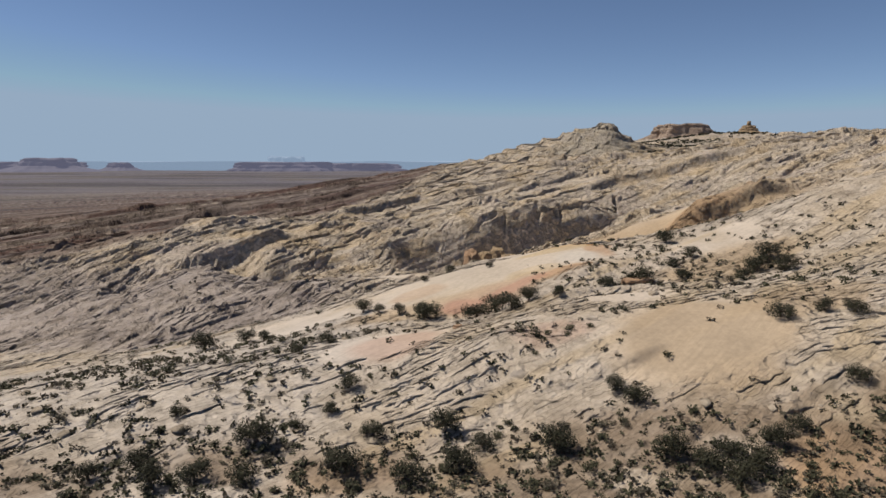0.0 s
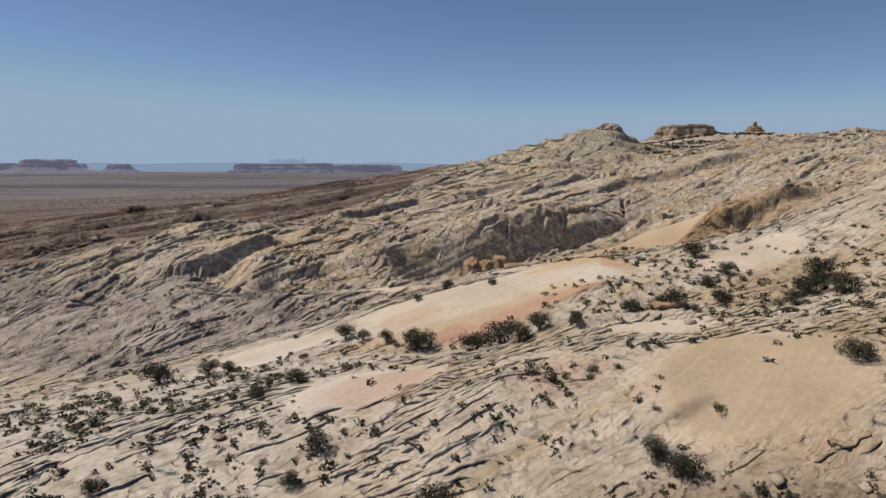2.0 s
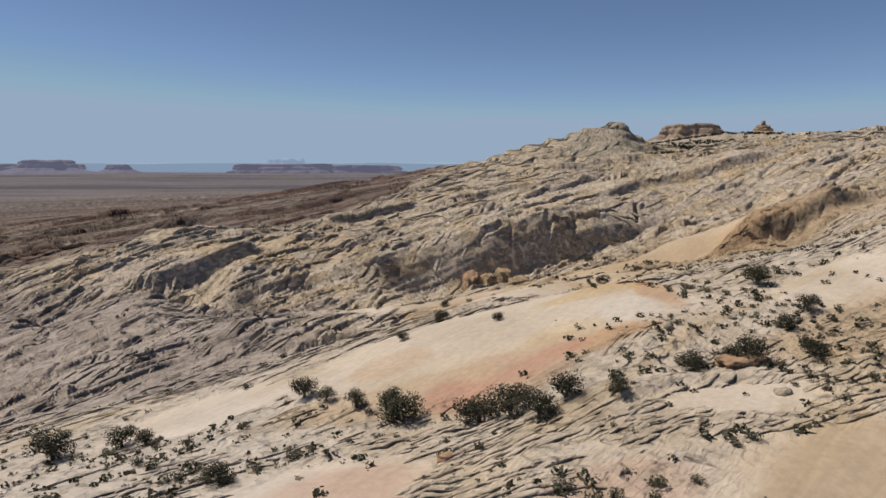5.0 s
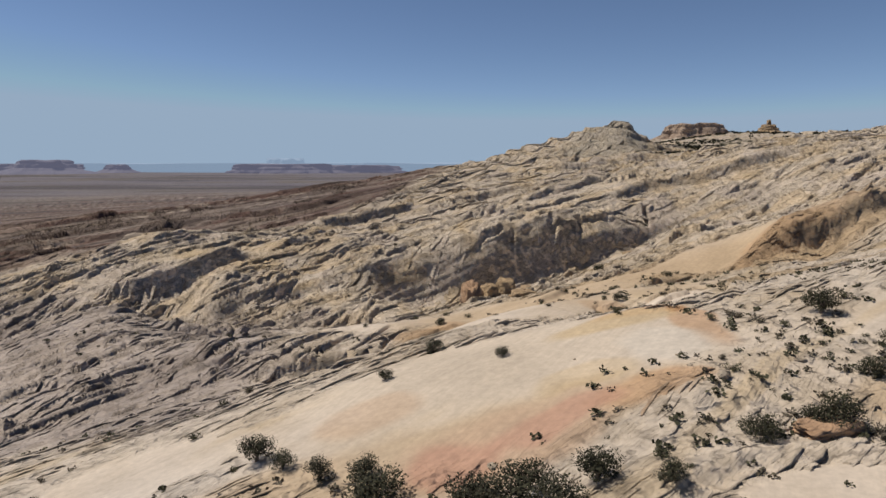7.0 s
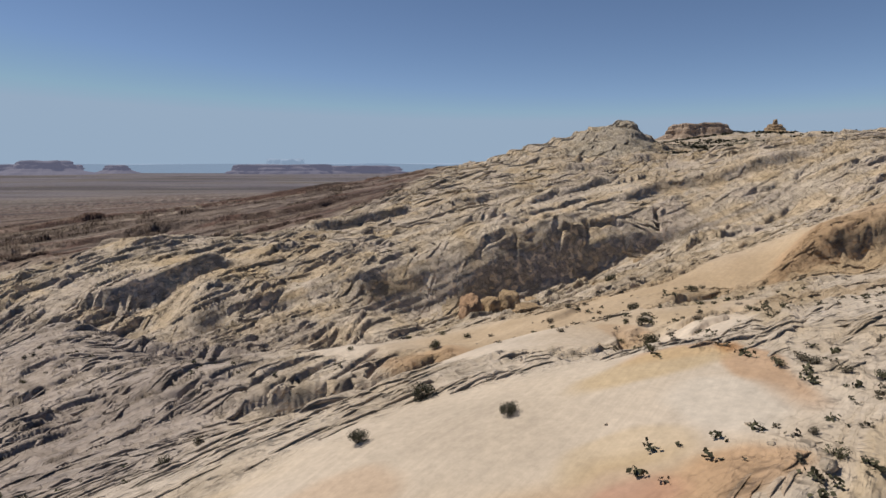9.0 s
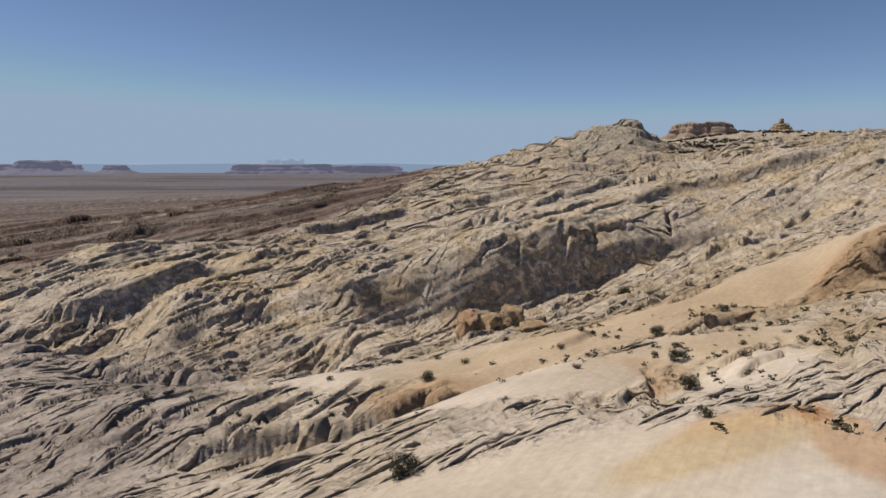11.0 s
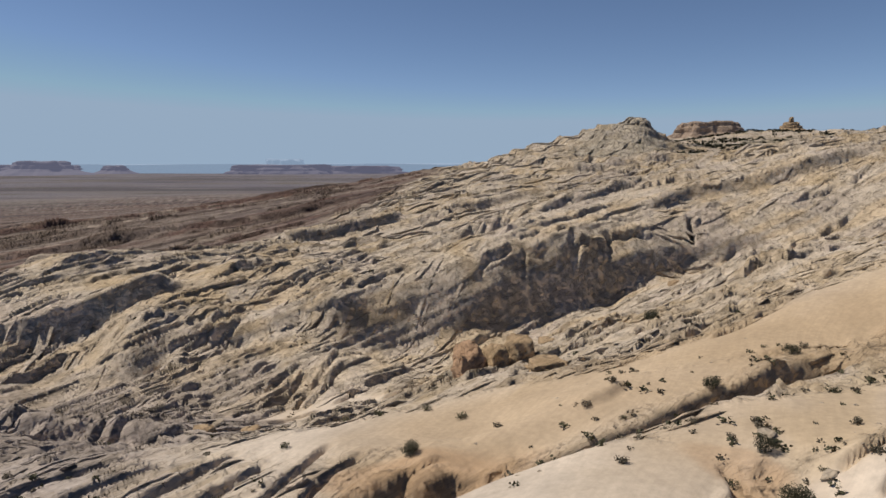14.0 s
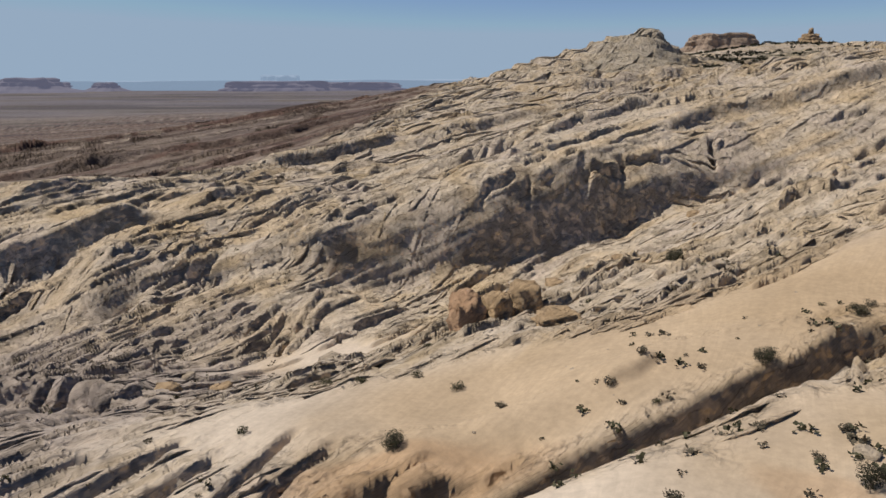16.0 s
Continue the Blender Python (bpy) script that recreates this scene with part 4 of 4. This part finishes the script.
def scatter(n, seed, x0, x1, y0, y1):
    """Plan places of n small things, as thick as the fields say."""
    draw = np.random.RandomState(seed)
    y = y0 + (y1 - y0) * draw.rand(60 * n) ** 1.5
    x = draw.uniform(-0.74, 0.74, 60 * n) * (y + 30)
    keep = np.flatnonzero((x > x0) & (x < x1) & (draw.rand(60 * n) < thick(x, y)))[:n]
    return [(float(x[k]), float(y[k])) for k in keep]


SHRUBS = [(shrub(201, 1.0, 0.75, SHRUB_GREEN, "shrub"), "low dark green desert shrub rooted in a rock crack"), (shrub(202, 1.0, 0.65, SHRUB_GREEN, "shrub"), "low dark green desert shrub rooted in a rock crack"),
          (shrub(203, 1.0, 0.7, SHRUB_GREY, "dry_shrub"), "dry grey-brown desert shrub on pale sandstone"), (shrub(204, 1.0, 0.55, SHRUB_GREY, "dry_shrub"), "dry grey-brown desert shrub on pale sandstone")]
MARKED_SHRUBS = [(-26, 92, 1.6), (-19.5, 85.8, 1.6), (-18.2, 97.7, 1.7), (34.3, 114.3, 1.6), (35.9, 112.6, 1.5), (32.7, 117.8, 1.5), (12.9, 76.1, 1.3), (15.3, 75.4, 1.3), (18.3, 76.3, 1.1), (22.4, 80, 1.2),
                 (20.1, 70.1, 1.0), (25.6, 69.6, 1.6), (-34.4, 77.3, 1.6), (-29.3, 77.4, 1.5), (-26.9, 76.6, 1.4), (-25, 76.6, 1.4), (-13.6, 86.4, 1.4), (7, 64, 1.5), (18.3, 60.9, 1.5), (-23, 114.5, 1.5),
                 (-23, 132.2, 1.8), (-24.7, 127.7, 1.5), (22.4, 123.9, 1.5), (33.2, 116.8, 1.8), (26.7, 105.4, 1.0), (26, 102, 1.4), (38.9, 153.4, 1.5), (35.9, 146.7, 1.6), (26.8, 148.4, 1.4), (-12.6, 172.2, 1.4),
                 (25, 175, 1.6), (21.5, 172.5, 1.5), (32, 155.9, 1.3), (27.3, 157.4, 1.2), (7.7, 181.6, 1.8), (-9.3, 196, 2.2), (-3.3, 186.4, 1.8), (3.2, 186.1, 1.6), (-63.3, 228.7, 2.4), (-61.4, 221.6, 2.2)]
spots = random.Random(11)
placed = [(x, y, w) for x, y, w in MARKED_SHRUBS] + [(x, y, spots.uniform(0.7, 1.8)) for x, y in scatter(256, 11, -90, 90, 48, 240)]
for x, y, w in placed:
    kind, label = spots.choice(SHRUBS if y > 66 else SHRUBS[:3])
    tagged(stand(kind, x, y, w, 0.05), label, "shrub", "desert shrubs")
for k, _ in SHRUBS:
    for o in (*k.children, k):
        bpy.data.objects.remove(o)


def tuft_patch(name, n, seed, size, sprays, material, area):
    """Countless small tufts as one mesh."""
    r = random.Random(seed)
    base = np.array([(math.cos(a), math.sin(a)) for a in (0, 2.1, 4.2)])
    co = []
    for x, y in scatter(n, seed, *area):
        z = ground_height(x, y)
        s = size * r.uniform(0.5, 1.5)
        for _ in range(sprays):
            p = Vector((x + r.gauss(0, 0.33) * s, y + r.gauss(0, 0.33) * s, z + s * r.uniform(0.0, 0.65)))
            a = Vector((r.gauss(0, 1), r.gauss(0, 1), r.gauss(0, 0.7))).normalized() * s * 0.27
            b = a.cross(Vector((r.gauss(0, 1), r.gauss(0, 1), 1.0))).normalized() * s * 0.2
            co += [p - a, p - b, p + a, p + b]
    co = np.array([tuple(v) for v in co])
    ob = new(name, sheet(name, co, np.arange(len(co)).reshape(-1, 4)))
    ob.data.materials.append(material)
    return ob


tagged(tuft_patch("small_brush", 2000, 21, 0.6, 17, SHRUB_GREEN, (-130, 130, 46, 300)), "small dark scrub tufts sprouting from rock cracks", "brush", kind="stuff")
tagged(tuft_patch("dry_brush", 1400, 22, 0.55, 17, SHRUB_GREY, (-130, 130, 46, 300)), "small dry grey scrub tufts on slickrock", "brush", kind="stuff")


def far_scrub(n, seed):
    """Junipers and scrub on the reef's top, too far off to count: small dark clumps in level strips."""
    r = random.Random(seed)
    draw = np.random.RandomState(seed)
    x, y = draw.uniform(120, 560, 12 * n), draw.uniform(560, 840, 12 * n)
    strip_in = noise3(x / 160, y / 26, x * 0, 701) + 0.5 * noise3(x / 30, y / 9, x * 0, 703)
    kept = np.flatnonzero((draw.rand(12 * n) < np.clip(1.5 * strip_in - 0.1, 0.02, 1)) & (np.hypot(x - 145, y - 598) > 45))[:n]
    co = []
    for q in kept:
        z, s = ground_height(float(x[q]), float(y[q])), r.uniform(1.1, 2.8)
        for _ in range(7):
            p = Vector((x[q] + r.gauss(0, 0.5) * s, y[q] + r.gauss(0, 0.5) * s, z + s * r.uniform(0.1, 0.8)))
            a = Vector((r.gauss(0, 1), r.gauss(0, 1), r.gauss(0, 0.7))).normalized() * s * 0.7
            b = a.cross(Vector((r.gauss(0, 1), r.gauss(0, 1), 1.0))).normalized() * s * 0.45
            co += [p - a, p - b, p + a, p + b]
    co = np.array([tuple(v) for v in co])
    ob = new("far_scrub", sheet("far_scrub", co, np.arange(len(co)).reshape(-1, 4)))
    ob.data.materials.append(JUNIPER_GREEN)
    return ob


tagged(far_scrub(2600, 27), "dark juniper scrub in strips on the reef's top", "brush", kind="stuff")


# ---- loose rock ----
def boulder_mesh(name, seed, size, lean=0.0, detail=3, boxy=0.35, bedded=0.13):
    """A weathered block: squarish, worn round, notched along its beds."""
    r = random.Random(seed)
    bm = bmesh.new()
    bmesh.ops.create_icosphere(bm, subdivisions=detail, radius=1.0)
    off = Vector((r.uniform(-50, 50), r.uniform(-50, 50), r.uniform(-50, 50)))
    for v in bm.verts:
        p = v.co.copy()
        top = max(abs(p.x), abs(p.y), abs(p.z))
        p = p.lerp(p / top * 0.85, boxy)
        p *= 1 + 0.26 * noise.noise(p * 1.3 + off) + 0.14 * noise.noise(p * 3.1 + off) + 0.06 * noise.noise(p * 7 + off)
        q = (p.z + 0.25 * p.x) * 4 + off.x
        p.x *= 1 - bedded * (q - math.floor(q))
        p.y *= 1 - bedded * (q - math.floor(q))
        p.x += lean * p.z
        v.co = Vector((p.x * size[0], p.y * size[1], p.z * size[2]))
    mesh = bpy.data.meshes.new(name)
    bm.to_mesh(mesh)
    bm.free()
    mesh.polygons.foreach_set("use_smooth", [True] * len(mesh.polygons))
    return mesh


def rock(name, x, y, size, seed, material, label, category="boulder", turn=0.0, lift=0.25, lean=0.0, detail=4, boxy=0.5, group=""):
    mesh = boulder_mesh(name, seed, size, lean, detail, boxy)
    mesh.materials.append(material)
    ob = new(name, mesh)
    ob.matrix_world = pose(x, y, ground_height(x, y) + lift * size[2], 0, 0, turn)
    return tagged(ob, label, category, group)


rock("rock_pillar", 9.5, 205, (2.8, 2.6, 4.2), 31, BOULDER_ORANGE, "rounded orange-tan sandstone pillar at the ridge's back", "rock pillar", 15, 0.3, group="pillars behind the ridge")
rock("rock_pillar", 13.6, 207, (2.3, 2.4, 4.6), 32, BOULDER_TAN, "rounded tan sandstone pillar beside two others", "rock pillar", 40, 0.35, 0.08, group="pillars behind the ridge")
rock("rock_pillar", 18.2, 209, (3.0, 2.6, 4.2), 33, BOULDER_TAN, "broad tan sandstone pillar with a worn flat top", "rock pillar", -10, 0.35, -0.06, group="pillars behind the ridge")
rock("boulder", 21.5, 200, (3.6, 2.6, 1.7), 34, BOULDER_TAN, "low rounded tan boulder on the ridge's edge", turn=20)
rock("boulder", 29.5, 94.5, (2.6, 1.4, 0.8), 35, BOULDER_ORANGE, "tilted orange sandstone slab among shrubs", turn=12, boxy=0.7)
for k, (x, y, s, tone) in enumerate([(-34, 203, 1.9, 0), (-27, 205, 1.5, 0), (-12, 214, 2.2, 2), (26, 226, 2.0, 0), (34, 232, 1.8, 0), (20, 236, 1.8, 2), (-4, 232, 2.0, 2), (-36, 214, 1.4, 2), (41, 240, 1.8, 0),
                                     (8, 216, 1.6, 2), (-6, 248, 1.8, 2), (14, 246, 1.8, 0), (56, 262, 2.0, 2), (31.5, 153, 0.7, 2), (66, 268, 1.8, 0), (30, 88, 0.7, 2), (2, 84, 0.7, 1), (60, 250, 1.8, 0)]):
    rock("boulder", x, y, (s * 1.25, s * 0.9, s * 0.75), 50 + k, (BOULDER_TAN, BOULDER_ORANGE, BOULDER_PALE)[tone],
         ("weathered tan boulder lying in the gulch", "weathered orange-brown boulder lying in the gulch", "pale angular sandstone boulder on bare rock")[tone], turn=37 * k, lift=0.08, detail=2, boxy=0.85, group="fallen boulders")


def rubble(name, n, seed, area, lo, hi):
    """Broken stone too small to count, as one mesh."""
    r = random.Random(seed)
    shapes = []
    for k in range(5):
        bm = bmesh.new()
        bmesh.ops.create_icosphere(bm, subdivisions=1, radius=1.0)
        for v in bm.verts:
            v.co *= r.uniform(0.65, 1.25)
        bm.verts.ensure_lookup_table()
        bm.faces.ensure_lookup_table()
        shapes.append((np.array([tuple(v.co) for v in bm.verts]), np.array([[v.index for v in f.verts] for f in bm.faces])))
        bm.free()
    co, faces, at = [], [], 0
    for x, y in scatter(n, seed, *area):
        s = r.uniform(lo, hi) * (1 + 1.6 * (r.random() < 0.08))
        v, f = r.choice(shapes)
        a = r.uniform(0, 6.3)
        m = np.array([[math.cos(a), -math.sin(a), 0], [math.sin(a), math.cos(a), 0], [0, 0, 1]])
        co.append((v * (s * 1.3, s, s * 0.6)) @ m.T + (x, y, ground_height(x, y) + 0.1 * s))
        faces.append(f + at)
        at += len(v)
    ob = new(name, sheet(name, np.concatenate(co), np.concatenate(faces)))
    ob.data.materials.append(BOULDER_PALE)
    return ob


tagged(rubble("rubble", 1000, 61, (-120, 110, 60, 300), 0.1, 0.3), "broken pale sandstone rubble on ledges", "rubble", kind="stuff")


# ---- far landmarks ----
def haze_glow(material, rgb, strength):
    """Makes a material glow, in place of haze over miles of bright air."""
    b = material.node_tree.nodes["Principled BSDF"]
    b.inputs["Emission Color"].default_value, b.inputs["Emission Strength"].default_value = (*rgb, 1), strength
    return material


def butte(name, x, y, rx, ry, base, top, seed, material, label, category, jag=0.18, steps_n=5, rim=0.62):
    """A butte or mesa: talus skirt, banded cliffs, an uneven top."""
    r = random.Random(seed)
    n, levels = 48, 14
    co = []
    off = r.uniform(0, 90)
    for j in range(levels + 1):
        v = j / levels
        inset = 1 - (1 - rim) * (0.62 * min(1, v / 0.45) + 0.38 * (math.floor(v * steps_n) / steps_n))
        for i in range(n):
            a = 2 * math.pi * i / n
            w = inset * (1 + jag * noise.noise(Vector((math.cos(a) * 1.6 + off, math.sin(a) * 1.6, 0.7 * v))) + 0.6 * jag * noise.noise(Vector((math.cos(a) * 5 + off, math.sin(a) * 5, 2 * v))))
            h = base + (top - base) * v * (1 + (0.16 * noise.noise(Vector((math.cos(a) * 2.2, math.sin(a) * 2.2, off))) if v > 0.5 else 0))
            co.append((x + rx * w * math.cos(a), y + ry * w * math.sin(a), h))
    faces = [(j * n + i, j * n + (i + 1) % n, (j + 1) * n + (i + 1) % n, (j + 1) * n + i) for j in range(levels) for i in range(n)]
    c = len(co)
    co.append((x, y, base + (top - base) * 1.03))
    faces += [(levels * n + i, levels * n + (i + 1) % n, c, c) for i in range(n)]
    bm = bmesh.new()
    vs = [bm.verts.new(p) for p in co]
    for f in faces:
        bm.faces.new([vs[i] for i in dict.fromkeys(f)])
    mesh = bpy.data.meshes.new(name)
    bm.to_mesh(mesh)
    bm.free()
    mesh.materials.append(material)
    return tagged(new(name, mesh), label, category)


# haze of distance put into the far mesas' colour and glow
MESA_NEAR = rock_material("glowing_mesa_rock", (0.095, 0.085, 0.098), 0.3)
MESA_FAR = haze_glow(rock_material("hazy_mesa_rock", (0.12, 0.14, 0.17), 0.2), (0.26, 0.35, 0.47), 0.64)
haze_glow(MESA_NEAR, (0.16, 0.165, 0.24), 0.46)
butte("butte", 371, 1000, 68, 45, 84, 112, 41, BUTTE_ROCK, "flat-topped orange-brown butte on the reef's skyline", "butte", 0.25, 4, 0.6)
butte("rock_spire", 393, 827, 30, 24, 90, 102, 42, BOULDER_TAN, "tan conical mound under a small rock spire", "rock spire", 0.15, 3, 0.2)
rock("cap_rock", 393, 827, (2.6, 2.4, 4.2), 43, BOULDER_TAN, "narrow tan spire of standing rock on a mound", "rock spire").location.z = 104.5
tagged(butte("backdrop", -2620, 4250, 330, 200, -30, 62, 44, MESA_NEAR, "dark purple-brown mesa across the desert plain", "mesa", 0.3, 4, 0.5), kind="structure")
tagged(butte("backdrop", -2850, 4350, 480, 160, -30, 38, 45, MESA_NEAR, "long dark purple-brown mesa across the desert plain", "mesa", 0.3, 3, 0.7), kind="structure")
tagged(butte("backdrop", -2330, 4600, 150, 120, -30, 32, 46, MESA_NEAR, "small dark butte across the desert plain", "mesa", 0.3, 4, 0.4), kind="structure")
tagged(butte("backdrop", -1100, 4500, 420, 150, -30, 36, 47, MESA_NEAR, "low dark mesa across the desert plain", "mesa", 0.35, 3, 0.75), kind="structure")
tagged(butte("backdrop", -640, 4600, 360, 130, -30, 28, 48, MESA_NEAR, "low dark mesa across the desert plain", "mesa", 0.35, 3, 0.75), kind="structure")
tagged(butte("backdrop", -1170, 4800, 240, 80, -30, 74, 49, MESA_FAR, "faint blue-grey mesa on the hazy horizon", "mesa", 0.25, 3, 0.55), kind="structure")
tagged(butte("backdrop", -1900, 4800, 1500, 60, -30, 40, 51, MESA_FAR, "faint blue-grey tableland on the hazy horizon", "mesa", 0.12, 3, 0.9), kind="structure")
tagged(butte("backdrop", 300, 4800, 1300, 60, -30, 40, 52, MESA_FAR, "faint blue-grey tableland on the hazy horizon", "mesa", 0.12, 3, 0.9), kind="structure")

# ---- plates of the rock, nearest fields first ----
lay_plates(rock_plates(1000, 81, 57, 92, (1.2, 6.0), (0.08, 0.32), (0.5, 1.5), 7, 0.0), 7, 280)
lay_plates(rock_plates(700, 85, 90, 136, (1.0, 5.5), (0.06, 0.24), (0.4, 1.3), 7, 0.0), 7, 0)
lay_plates(rock_plates(1200, 82, 122, 205, (2.0, 9.0), (0.12, 0.5), (0.6, 2.0), 7, 0.0), 7, 0)
lay_plates(rock_plates(1900, 83, 190, 340, (2.5, 16.0), (0.14, 0.55), (0.7, 2.6), 7, 0.02, 6.0), 7, 0)
lay_plates(rock_plates(1000, 84, 330, 680, (8.0, 36.0), (0.6, 1.7), (2.0, 7.0), 7, 0.3, 8.0), 7, 0)
